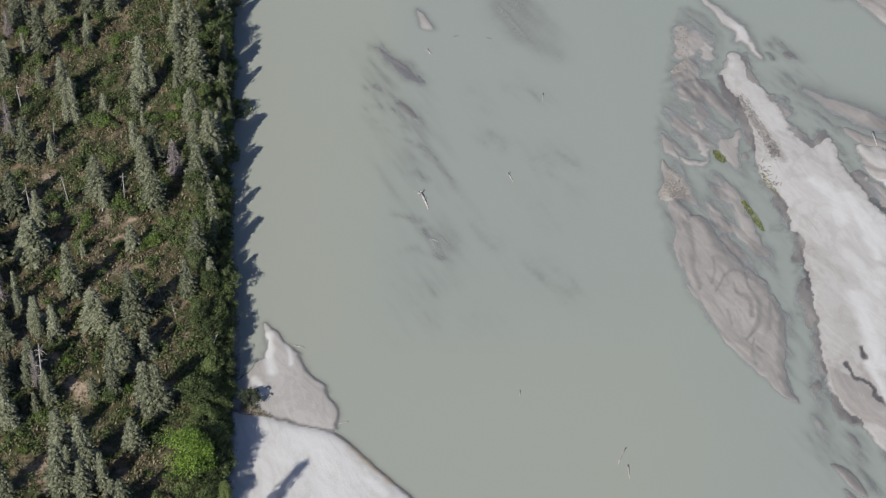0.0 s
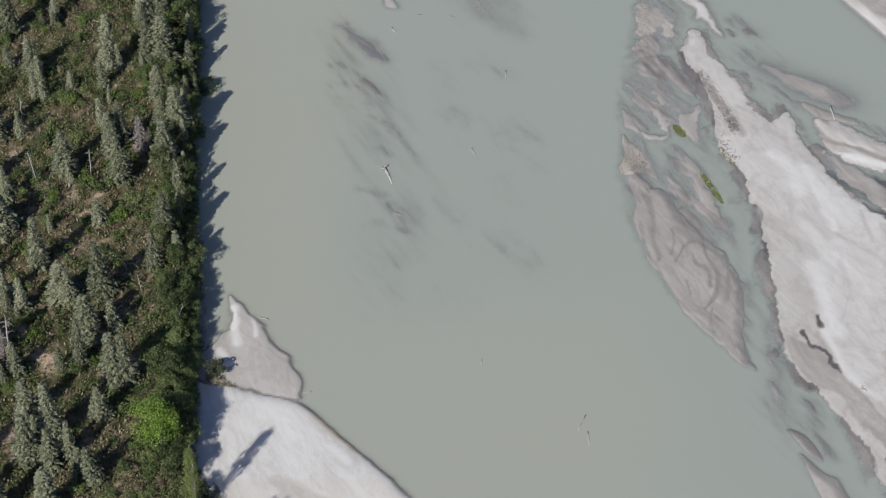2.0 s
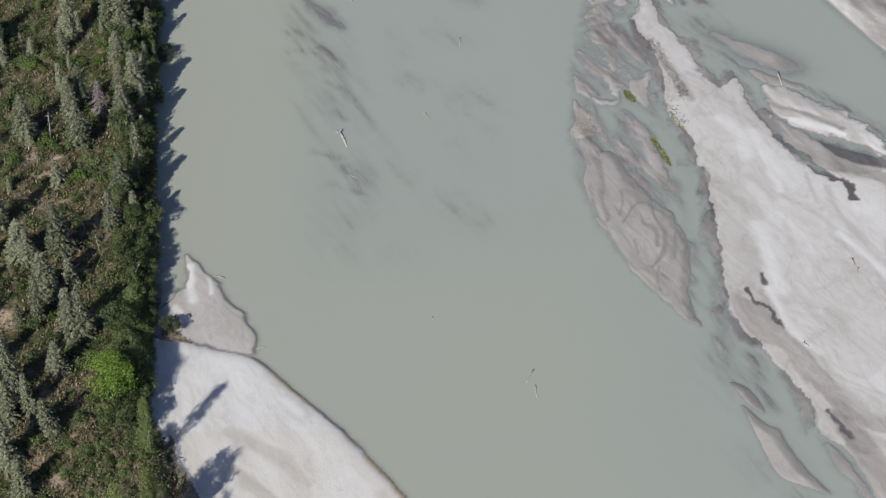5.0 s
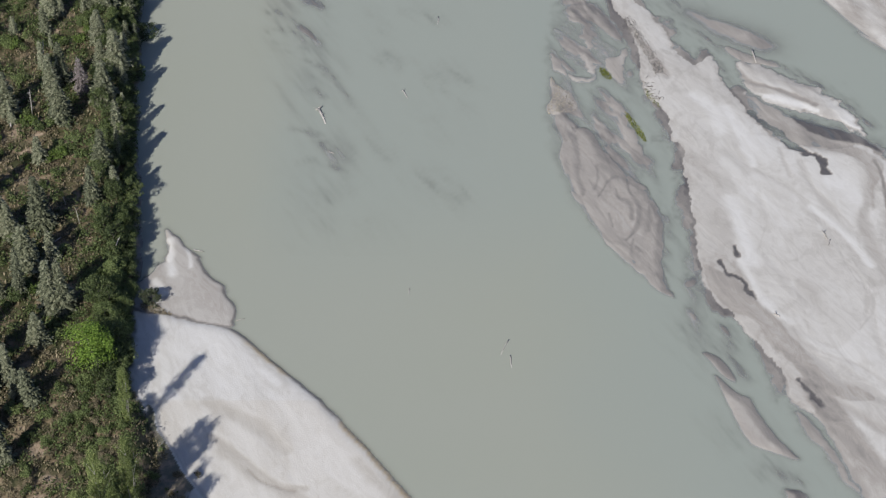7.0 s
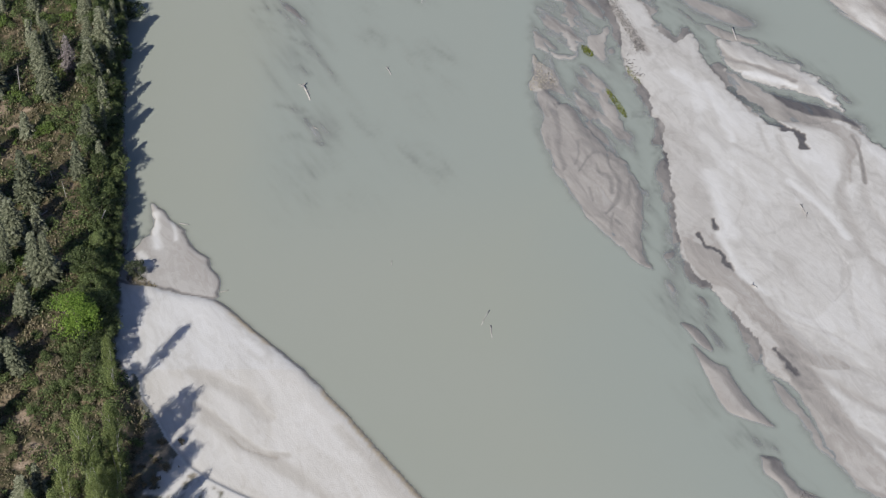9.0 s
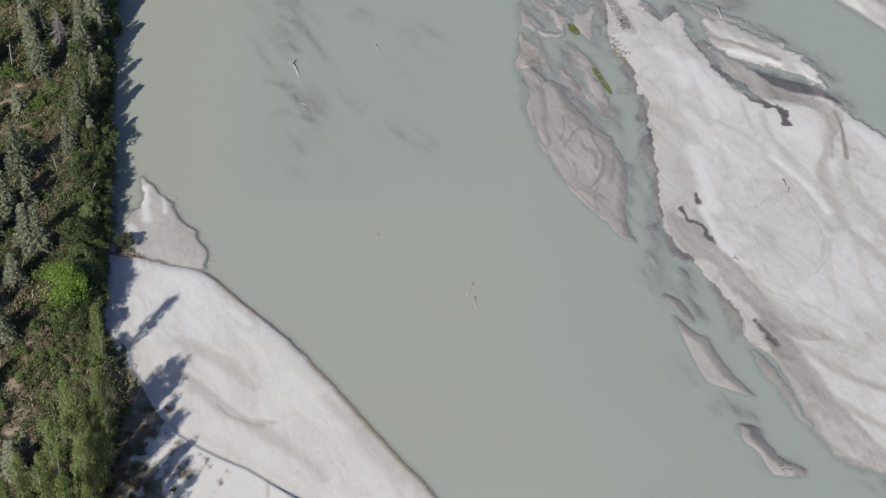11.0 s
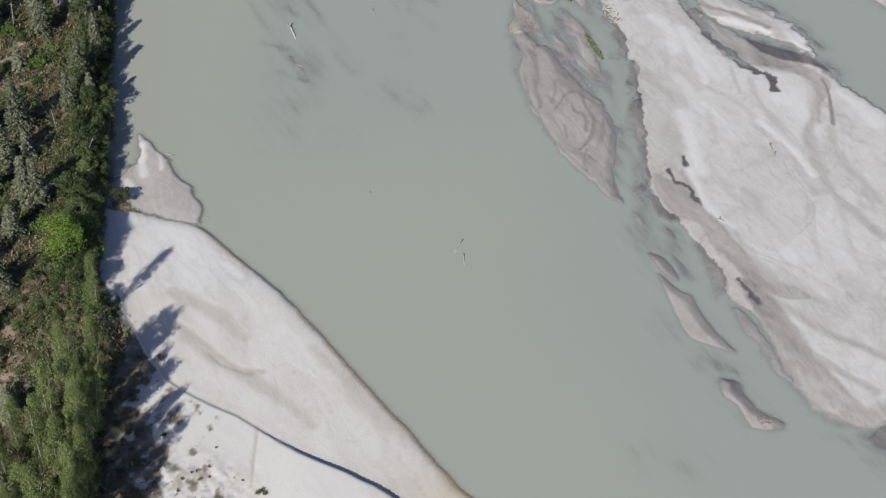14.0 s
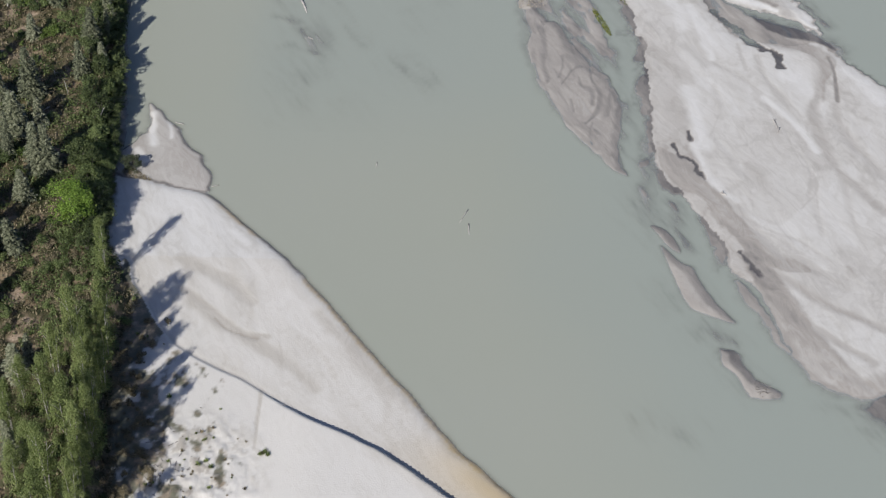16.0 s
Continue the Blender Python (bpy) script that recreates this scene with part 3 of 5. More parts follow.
def terrain(x, y):
    """Height, moisture, soil and ochre stain of the ground at x, y."""
    along, cross = across_flow(x, y)
    wx, wy = x + 1.1 * fbm(x / 3.5, y / 3.5, 3), y + 1.1 * fbm(x / 3.5 + 50, y / 3.5, 3)
    tx, ty = x + 1.6 * fbm(x / 2.2, y / 2.2, 4), y + 1.6 * fbm(x / 2.2 + 50, y / 2.2, 4)
    streak = fbm(along / 14, cross / 2.6, 4)
    bend, sway = 5.0 * fbm(x / 17, y / 17, 3), 7.0 * fbm(x / 21 + 9, y / 21, 3)
    swirl = fbm((along + sway) / 16, (cross + bend) / 3.4, 5)
    veins = fbm((along + 0.6 * sway) / 19 + 5, (cross + 0.8 * bend) / 4.2, 3)
    blotch = fbm(x / 16 + 3, y / 22, 4)
    ripple = fbm(along / 4.0 + 3, cross / 1.1, 4)
    h = np.full(x.shape, -1.7, np.float32) + 0.5 * fbm(along / 30, cross / 9, 4)
    m = np.full(x.shape, 0.56, np.float32)

    def shoal(d, top, reach, rough):
        """A drowned bank: streaked along the flow, deepening outwards."""
        nonlocal h
        h = np.maximum(h, np.where(d > 0, top + rough * streak - 0.25 * np.exp(-np.maximum(d, 0) / 2.0), top - 0.25 + d * reach + rough * streak))

    def bar(d, top, brink, out, damp, relief=0.0, pattern=0.0):
        """A sand bar: a brink of its own width, a crest, a slope out under water."""
        nonlocal h, m
        hb = np.where(d > 0, top * (1 - np.exp(-np.maximum(d, 0) / brink)) + relief * streak * (1 - np.exp(-np.maximum(d, 0) / 2)), d * out)
        higher = hb > h
        h = np.where(higher, hb, h)
        m = np.where(higher & (d > -0.6), damp + pattern * (0.5 * blotch + 0.3 * streak + 0.75 * swirl), m)

    shoal(signed(wx, wy, MIDBAR) + 3.0, -0.29, 0.05, 0.42)
    shoal(signed(wx, wy, MID_SHOAL), -0.12, 0.10, 0.22)
    shelf = signed(wx, wy, SHELF)
    shoal(shelf, -0.02, 0.28, 0.10)
    for points, half, deep in CHANNELS:
        line = smooth_line(points, False, 4)
        near = (x > line[:, 0].min() - 6) & (x < line[:, 0].max() + 6) & (y > line[:, 1].min() - 6) & (y < line[:, 1].max() + 6)
        h[near] -= deep * np.exp(-((line_distance(wx[near], wy[near], line) / half) ** 2))
    braid = fbm((along + 0.6 * sway) / 13, (cross + 0.8 * bend) / 3.6, 5)
    h = np.where(shelf > 0, h + (0.50 * braid + 0.10 * ripple) * (1 - np.exp(-np.maximum(shelf, 0) / 1.5)), h)
    m = np.where(shelf > -2, 0.62 + 0.3 * swirl + 0.22 * ripple, m)
    shoal(signed(x, y, SPIT_SHELF), -0.30, 0.14, 0.36)
    for x0, y0, x1, y1, half, level in STREAKS:
        near = (x > min(x0, x1) - 9) & (x < max(x0, x1) + 9) & (y > min(y0, y1) - 9) & (y < max(y0, y1) + 9)
        d = line_distance(wx[near] + 0.2 * bend[near], wy[near] + 0.2 * sway[near], np.array([(x0, y0), (x1, y1)]))
        rise = 0.7 * level - 0.07 + 0.26 * streak[near] + 0.20 * ripple[near] - 0.17 * (d / (1.7 * half)) ** 1.3
        m[near] = np.where(rise > h[near], 0.82, m[near])
        h[near] = np.maximum(h[near], rise)
    bar(signed(wx, wy, MID_STREAK) - 0.35, 0.02, 0.7, 0.14, 0.80, 0.16)
    bar(signed(0.5 * (x + wx), 0.5 * (y + wy), MID_ISLET) - 0.3, 0.14, 0.8, 0.3, 0.50, 0.1, 0.3)
    fan = signed(wx, wy, FAN)
    bar(fan, 0.16, 1.0, 0.5, 0.56, 0.08, 0.16)
    vein = np.exp(-((veins / 0.045) ** 2)) * step01(fan, -1.0, 1.5)
    h, m = h - 0.05 * vein, m + 0.07 * vein
    for k, lobe in enumerate(LOBES):
        bar(signed(tx + 0.3 * bend, ty + 0.3 * sway, lobe), 0.13, 0.5, 0.22, 0.64 if k < 5 else 0.50, 0.12, 0.35)
    bar(signed(wx, wy, GRAVEL_HEAD), 0.20, 0.4, 0.4, 0.56, 0.2, 0.6)
    bar(signed(0.5 * (x + wx), 0.5 * (y + wy), SPIT_UPPER), 0.17, 0.7, 0.5, 0.56, 0.05, 0.2)
    bar(signed(0.6 * x + 0.4 * wx, 0.6 * y + 0.4 * wy, SPIT_LOWER), 0.20, 0.9, 0.4, 0.50, 0.04, 0.12)
    bar(signed(wx, wy, ISLET_LOW), 0.22, 0.6, 0.35, 0.58, 0.15, 0.4)
    for outline in (SPIT_LOWER, ISLET_LOW, FAN, SPIT_UPPER):
        lee, own = signed(wx + 1.6, wy + 0.4, outline), signed(wx, wy, outline)
        m = m + (0.14 if outline is FAN else 0.24) * (own > -0.5) * (1 - step01(lee, -0.4, 0.8))
    bar(signed(wx, wy, STRIP), 0.05, 0.5, 0.3, 0.6, 0.05, 0.3)
    bar(signed(tx, ty, POCKET), 0.06, 0.8, 0.10, 0.9, 0.2, 0.3)
    bar(signed(wx, wy, SLIVER_EAST) - 0.3, 0.06, 1.6, 0.07, 0.66, 0.08, 0.4)
    bar(signed(wx, wy, SLIVER_LOG), 0.18, 0.6, 0.3, 0.54, 0.05, 0.3)
    bar(signed(wx, wy, SLIVER_NORTH), 0.20, 1.0, 0.2, 0.40, 0.05, 0.4)
    bar(signed(tx, ty, LOW_EAST), 0.10, 1.4, 0.12, 0.48, 0.25, 0.4)
    bar(signed(tx, ty, ISLAND), 0.40, 2.2, 0.35, 0.25, 0.12, 0.4)
    bar(signed(x, y, FAR_BANK, 8.0), 0.7, 4.0, 0.2, 0.44, 0.2, 0.7)
    dm = signed(0.5 * (tx + wx), 0.5 * (ty + wy), BAR_MAIN)
    low_end = step01(-y, 36, 58)
    dm = dm + (0.5 - 0.4 * low_end) * fbm(x / 1.3, y / 1.3, 3)
    bar(np.where(x < 72, dm + 0.5 + 4.6 * fbm(x / 4.5, y / 6.5, 4), -99), 0.07, 0.7, 0.18, 0.76, 0.05, 0.3)
    bar(dm, 0.30, 2.2 + 1.8 * low_end, 0.5 - 0.3 * low_end, 0.18, 0.06, 0.11)
    main = step01(dm, 0.2, 1.0)
    m = m + 0.13 * (dm > -0.3) * (1 - step01(dm, 0.3, 1.8)) * step01(fbm(x / 5, y / 5, 3), -0.25, 0.1)
    m = m + main * (0.10 * step01(60.3 + 0.45 * np.maximum(0, -y - 1) + 2.5 * fbm(x / 6, y / 9, 4) - x, -0.8, 0.8) * (y > -45) + 0.05 * step01(blotch, 0.02, 0.10) - 0.04 * step01(swirl, 0.0, 0.1))
    crust = fbm((x + bend) / 7 + 31, (y + sway) / 9, 5)
    m = m + main * (0.06 * step01(crust, 0.0, 0.05) - 0.06 * step01(crust, 0.16, 0.20) + 0.05 * step01(swirl, 0.1, 0.14))
    for outline, wet, soft in PLATES:
        k = step01(signed(0.6 * x + 0.4 * tx, 0.6 * y + 0.4 * ty, outline), -0.5 * soft, 0.8 * soft)
        m = m * (1 - k) + k * (wet + 0.10 * swirl + 0.5 * (m - 0.15))
    m = m + main * 0.08 * (1 - step01(dm, 3.0, 6.5)) * step01(-y, -4, 4) * (1 - step01(-y, 40, 60))
    m = np.maximum(m, (dm > -0.5) * (0.46 + 0.25 * swirl) * (1 - step01(dm + 3.0 * swirl, 3.0, 9.0)) * low_end)
    m = m + main * 0.07 * np.exp(-((veins / 0.05) ** 2)) * step01(x, 62, 74)
    dt = signed(wx, wy, SPIT_TRIANGLE)
    bar(dt, 0.30, 0.6, 0.45, 0.40, 0.05, 0.16)
    m = m + 0.42 * np.exp(-(((dt - 0.15) / 0.32) ** 2)) * (x > -60)
    dl = signed(x + 0.35 * (wx - x), y + 0.35 * (wy - y), BAR_LEFT, 14, 4)
    bar(dl, 0.70, 0.9, 0.50, 0.095, 0.05, 0.12)
    ragged = dl + 0.5 * fbm(x / 1.4, y / 1.4, 3)
    m = m + 0.50 * np.exp(-(((ragged - 0.2) / 0.38) ** 2))
    m = m + step01(dl, 0.5, 2) * (0.08 * step01(swirl + 0.5 * blotch, 0.02, 0.06) - 0.10 * step01(swirl, 0.16, 0.2))
    # a damp skirt widens along the left bar's river side downstream
    skirt = (dl > 0) & (dl < 14) & (y < -20)
    m = np.where(skirt, m + 0.10 * np.exp(-np.maximum(dl - 0.5, 0) / (1.0 + 0.06 * np.maximum(-y - 20, 0))), m)
    ochre = 0.75 * step01(-y, 84, 102) * np.exp(-((np.maximum(dl, 0) - 1.0) / 7.0) ** 2) * (dl > -0.3) * (x < 40)
    ochre = ochre + 0.10 * step01(dl, 0, 3) * (y < -40) + 0.75 * np.exp(-(((np.maximum(ragged, 0) - 0.7) / 0.55) ** 2)) * (dl > -0.2) * (y < -20) * step01(fbm(x / 9, y / 9, 3), -0.35, 0.1)
    # terrace behind its little scarp
    ds = signed(x + 0.25 * (wx - x), y + 0.25 * (wy - y), TERRACE, 14, 4)
    rise = 0.42 + 1.0 * step01(x, -30, -14)
    h = np.where(ds > -0.3, np.maximum(h, 0.7 + rise * step01(ds, -0.2, 0.5) + 0.08 * blotch), h)
    h = h - 0.05 * np.exp(-((ds + 0.5) / 0.4) ** 2)
    m = np.where(ds > 0.3, 0.03 + 0.22 * blotch + 0.22 * swirl, m)
    # scarp's shade put into the moisture as a darker line at its foot
    m = m + 0.08 * np.exp(-((ds + 0.25) / 0.3) ** 2) + 0.08 * step01(ds, -4.0, -0.5) * (ds < 0)
    # hummocks of old flood wrack on the terrace
    foot_x = np.interp(y, [-130, -95, -83, -68, -56], [-45, -53, -55.5, -56.5, -54])
    wrack = step01(ds, 1, 3) * step01(-y, 80, 92) * (1 - step01(x - foot_x, 16, 32)) * (x > foot_x - 2)
    lumps = fbm(x / 2.4, y / 2.8, 4)
    h = h + 0.75 * wrack * np.abs(lumps)
    m = m + 0.35 * wrack * step01(lumps, 0.08, 0.2)
    # tracks
    for points, half, wet in TRACKS:
        line = smooth_line(points, False, 4)
        near = (x > line[:, 0].min() - 6) & (x < line[:, 0].max() + 6) & (y > line[:, 1].min() - 6) & (y < line[:, 1].max() + 6)
        d = np.full(x.shape, 99.0, np.float32)
        stray = 0.6 if wet > 0.9 else 0.18
        d[near] = line_distance(x[near] + stray * (tx - x)[near], y[near] + stray * (ty - y)[near], line)
        half = half * (1.0 + (1.3 * fbm(x / 2.3, y / 2.3, 3) if wet > 0.9 else 0.9 * fbm(x / 5.0, y / 6.0, 3)))
        k = 1 - step01(d, half * (0.45 if wet > 0.9 else 0.2), half * (1.0 if wet > 0.9 else 1.5))
        m = np.maximum(m, m * (1 - k) + wet * k) if wet > 0.1 else m * (1 - k) + wet * k
        h = h - 0.10 * k * wet
    # wet margins at the waterline; drowned sand wetter, darkened for light lost underwater
    m = np.clip(m, 0, 1)
    m = np.maximum(m, 0.58 * (1 - step01(h + 0.05 * swirl, 0.0, 0.12)) + 0.28 * step01(-h, 0.02, 0.16))
    # the wooded bank and its plateau
    foot = smooth_line(BANK_FOOT, False, 6)
    order = np.argsort(foot[:, 1])
    edge = np.interp(y, foot[order, 1], foot[order, 0]) + 1.6 * fbm(x / 5, y / 6, 3)
    back = edge - x
    bank = 5.0 * step01(back, -0.4, 7.5) + 1.5 * step01(back, 8, 60) + 0.9 * fbm(x / 9, y / 9, 4) * step01(back, 2, 8)
    bank = bank - 1.2 * step01(-y, 45, 60) * step01(back, 0, 8)
    h = np.where(back > -0.4, np.maximum(h, bank), h)
    soil = step01(back + 1.2 * fbm(x / 1.7, y / 1.7, 3), -0.3, 1.2)
    # thin litter and brush stains where the terrace meets the wood
    soil = np.maximum(soil, 0.85 * step01(fbm(x / 3, y / 4, 5) + 0.62 * step01(back, -15, -2) + 0.16 * wrack + 0.30 * step01(back, -13, -6) * step01(y, -100, -78) - 0.20, 0.10, 0.34) * (ds > 0.4) * (back > -24))
    return h, m, soil, np.clip(ochre, 0, 1)


# clearings of dry soil: place and radius
CLEARINGS = [(-99.9, 81.5, 2.2), (-103.1, 109.2, 1.7), (-104.3, 38.9, 2.2), (-94.5, 30.0, 2.0), (-97.1, 26.4, 1.6), (-103.2, 17.7, 1.6), (-91.1, 19.6, 2.6), (-95.2, -13.6, 3.2), (-98.7, -34.7, 2.8), (-96.1, -39.1, 2.4), (-111.4, 58.9, 2.3), (-105.1, 75.1, 1.5), (-94.0, 75.3, 1.5), (-76.3, 55.4, 1.2), (-84.3, -34.5, 1.5), (-98.4, 36.3, 2.3), (-112.2, 49.1, 1.7), (-116.2, 53.9, 1.5), (-82.8, 68.2, 1.6), (-84.7, 33.7, 2.0), (-107.4, 61.9, 1.5), (-91.7, 36.4, 1.7), (-101.4, -6.7, 1.6), (-75.6, -63.4, 2.2), (-72, -64.8, 1.8), (-78, -56, 2.0), (-77, -68, 1.8)]


# ---- mesh helpers ----
def mesh_of(name, verts, faces, mat, smooth=True):
    me = bpy.data.meshes.new(name)
    me.from_pydata(verts, [], faces)
    me.materials.append(mat)
    if smooth:
        me.polygons.foreach_set("use_smooth", np.ones(len(me.polygons), bool))
    me.update()
    return me


def sheet(name, xs, ys, z, keep, mat, values):
    """A smooth sheet over a lattice of places, with named values at its corners."""
    nx, ny = len(xs), len(ys)
    gx, gy = np.meshgrid(xs, ys)
    co = np.stack([gx, gy, z], -1).reshape(-1, 3).astype(np.float32)
    at = (np.arange(ny - 1)[:, None] * nx + np.arange(nx - 1)[None]).ravel()
    quads = np.stack([at, at + 1, at + nx + 1, at + nx], 1)
    quads = quads[keep.ravel()[quads].any(1)]
    used = np.unique(quads)
    back = np.zeros(len(co), int)
    back[used] = np.arange(len(used))
    quads, co = back[quads], co[used]
    me = bpy.data.meshes.new(name)
    me.vertices.add(len(co))
    me.vertices.foreach_set("co", co.ravel())
    me.loops.add(quads.size)
    me.loops.foreach_set("vertex_index", quads.ravel().astype(np.int32))
    me.polygons.add(len(quads))
    me.polygons.foreach_set("loop_start", np.arange(0, quads.size, 4, dtype=np.int32))
    me.update(calc_edges=True)
    me.polygons.foreach_set("use_smooth", np.ones(len(quads), bool))
    for key, v in values.items():
        a = me.attributes.new(key, "FLOAT", "POINT")
        a.data.foreach_set("value", v.ravel()[used].astype(np.float32))
    me.materials.append(mat)
    return tagged(new(name, me), kind="structure")


def graded(*stretches):
    """Places that lie close within the stretches (from, to, spacing) and spread out to the horizon beyond."""
    outer = np.cumsum(np.geomspace(1.5, 700, 17))
    inner = [np.arange(a, b - 1e-6, step) for a, b, step in stretches]
    return np.concatenate([stretches[0][0] - outer[::-1], *inner, stretches[-1][1] + outer])


XS = graded((-140, -74, 0.7), (-74, -24, 0.3), (-24, 18, 0.8), (18, 102, 0.25), (102, 124, 0.4))
YS = graded((-112, 134, 0.4))
GX, GY = np.meshgrid(XS, YS)
HEIGHT, MOIST, SOIL, OCHRE = terrain(GX.astype(np.float32), GY.astype(np.float32))


def bare_soil(x, y):
    """How bare and dry the soil of the clearings is."""
    wob, dry = 0.9 + 1.8 * fbm(x / 2.2, y / 2.2, 4), np.zeros(x.shape)
    for a, b, c in CLEARINGS:
        dry = np.maximum(dry, 1 - step01(np.hypot(x - a, (y - b) * 0.8) / np.maximum(wob, 0.2), 0.3 * c, 1.1 * c))
    return dry


def height_at(x, y):
    """The ground's height at a place, from the sheet's own corners."""
    i, j = int(np.searchsorted(XS, x)) - 1, int(np.searchsorted(YS, y)) - 1
    u, v = (x - XS[i]) / (XS[i + 1] - XS[i]), (y - YS[j]) / (YS[j + 1] - YS[j])
    q = HEIGHT[j : j + 2, i : i + 2]
    return float((q[0, 0] * (1 - u) + q[0, 1] * u) * (1 - v) + (q[1, 0] * (1 - u) + q[1, 1] * u) * v)


ground = sheet("ground", XS, YS, HEIGHT, np.ones(HEIGHT.shape, bool), M_GROUND, {"moist": MOIST, "soil": SOIL, "ochre": OCHRE, "bare": bare_soil(GX, GY)})
tagged(ground, "pale grey silt bars and brown forest soil along the river", "ground")
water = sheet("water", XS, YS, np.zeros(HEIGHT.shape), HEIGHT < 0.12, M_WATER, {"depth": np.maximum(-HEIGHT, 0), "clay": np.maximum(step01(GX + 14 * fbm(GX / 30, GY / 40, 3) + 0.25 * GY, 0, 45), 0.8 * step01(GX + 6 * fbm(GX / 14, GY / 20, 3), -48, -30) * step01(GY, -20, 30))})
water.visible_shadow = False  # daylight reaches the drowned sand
tagged(water, "opaque grey-green silty glacial river water, nearly still", "river")


# ---- building blocks for plants and wood ----
class Pile:
    """Gathers corners and faces of one mesh."""

    def __init__(self):
        self.v, self.f = [], []

    def fold(self, root, left, tip, right):
        """A spray of needles or a leaf: two halves along a raised rib."""
        k = len(self.v)
        self.v += [tuple(root), tuple(left), tuple(tip), tuple(right)]
        self.f += [(k, k + 1, k + 2), (k, k + 2, k + 3)]

    def tube(self, points, radii, sides=6, cap=True):
        k = len(self.v)
        pts = [Vector(p) for p in points]
        for i, (p, r) in enumerate(zip(pts, radii)):
            d = (pts[min(i + 1, len(pts) - 1)] - pts[max(i - 1, 0)]).normalized()
            a = d.orthogonal().normalized()
            b = d.cross(a)
            for s in range(sides):
                w = 2 * math.pi * s / sides
                self.v.append(tuple(p + (a * math.cos(w) + b * math.sin(w)) * r))
        for i in range(len(pts) - 1):
            for s in range(sides):
                t = (s + 1) % sides
                self.f.append((k + i * sides + s, k + i * sides + t, k + (i + 1) * sides + t, k + (i + 1) * sides + s))
        if cap:
            self.f.append(tuple(range(k + sides - 1, k - 1, -1)))
            self.f.append(tuple(range(k + (len(pts) - 1) * sides, k + len(pts) * sides)))

    def mesh(self, name, mat, smooth=False):
        return mesh_of(name, self.v, self.f, mat, smooth)


def part(name, pile, mat, parent, label="", smooth=False):
    ob = new(name, pile.mesh(name, mat, smooth))
    ob.parent = parent
    return tagged(ob, label) if label else ob


def thing(name, label, category, group=""):
    root = new(name)
    root.empty_display_size = 0.5
    return tagged(root, label, category, group)


def stand(x, y, turn=0.0, s=1.0, sz=None, sink=0.1, z=None, lean=(0.0, 0.0)):
    z = height_at(x, y) - sink if z is None else z
    return pose(x, y, z, lean[0], lean[1], turn) @ Matrix.Diagonal((s, s, sz or s, 1))


def spread(protos, places):
    """Puts a kind of thing at its places: the first ones are the built things, the others copies. places: (number of the proto, matrix)."""
    fresh = set(range(len(protos)))
    for k, m in places:
        k %= len(protos)
        if k in fresh:
            protos[k].matrix_basis = m
            fresh.discard(k)
        else:
            copy_thing(protos[k], m)
    for k in fresh:
        for o in (*protos[k].children_recursive, protos[k]):
            bpy.data.objects.remove(o)


def needles(pile, r, H, z0, R, step, bare=0.0, spray=1.0):
    """The drooping boughs of a spruce: tier over tier, each bough fringed with short sprays of needles."""
    phase, z = r.random() * 6.28, z0
    while z < H - 0.25:
        s = (z - z0) / (H - z0)
        reach = R * ((1 - s) ** 0.78 * 0.95 + 0.06)
        n = max(5, int(9 * (1 - s) + 5))
        spin = r.random() * 6.28
        for j in range(n):
            if r.random() < bare:
                continue
            a = spin + 6.283 * (j + 0.8 * r.random()) / n
            long = reach * (0.52 + 0.55 * r.random()) * (1 + 0.16 * math.sin(2 * a + phase + 0.8 * z))
            out = Vector((math.cos(a), math.sin(a), 0))
            root, fall = Vector((0, 0, z + 0.3 * r.random() * step)), 0.30 + 0.25 * r.random()
            count = max(2, int(long / 0.30))
            for k in range(count):
                f = (k + 0.4 + 0.5 * r.random()) / count
                p = root + out * long * f + Vector((0, 0, -fall * long * f + 0.14 * long * f * f))
                for w in (-1, 1):
                    b = a + w * (0.35 + 0.6 * r.random())
                    o, q = Vector((math.cos(b), math.sin(b), 0)), Vector((-math.sin(b), math.cos(b), 0))
                    size = (0.30 + 0.16 * r.random() + 0.10 * long * (1 - f)) * spray
                    tip = p + o * size + Vector((0, 0, -size * (0.15 + 0.55 * r.random())))
                    mid = p.lerp(tip, 0.5) + Vector((0, 0, 0.04))
                    wide = size * (0.24 + 0.10 * r.random())
                    pile.fold(p, mid + q * wide - Vector((0, 0, 0.5 * wide)), tip, mid - q * wide - Vector((0, 0, 0.5 * wide)))
        z += step * (0.8 + 0.4 * r.random())


def spruce(seed, H=14.0, R=2.2, label="narrow grey-green spruce with drooping shaggy boughs"):
    r = random.Random(seed)
    root = thing("spruce_tree", label, "spruce", "spruces on the wooded bank")
    t = Pile()
    bend = [Vector(((r.random() - 0.5) * 0.25, (r.random() - 0.5) * 0.25, z)) for z in (0, H * 0.35, H * 0.7, H)]
    t.tube([(0, 0, -0.4)] + [tuple(b) for b in bend], [0.24, 0.2, 0.14, 0.08, 0.015], 7)
    part("trunk", t, M_BARK, root, "grey-brown tapering trunk", True)
    c = Pile()
    needles(c, r, H, H * (0.04 + 0.04 * r.random()), R, 0.46, 0.0, 1.22)
    part("crown", c, M_SPRUCE, root)
    top = Pile()
    for k in range(5):
        a = k * 1.3
        top.fold((0, 0, H - 0.9 + 0.12 * k), (0.12 * math.cos(a), 0.12 * math.sin(a), H - 0.5), (0, 0, H + 0.12), (0.12 * math.cos(a + 1.7), 0.12 * math.sin(a + 1.7), H - 0.5))
    part("leader", top, M_SPRUCE, root)
    return root


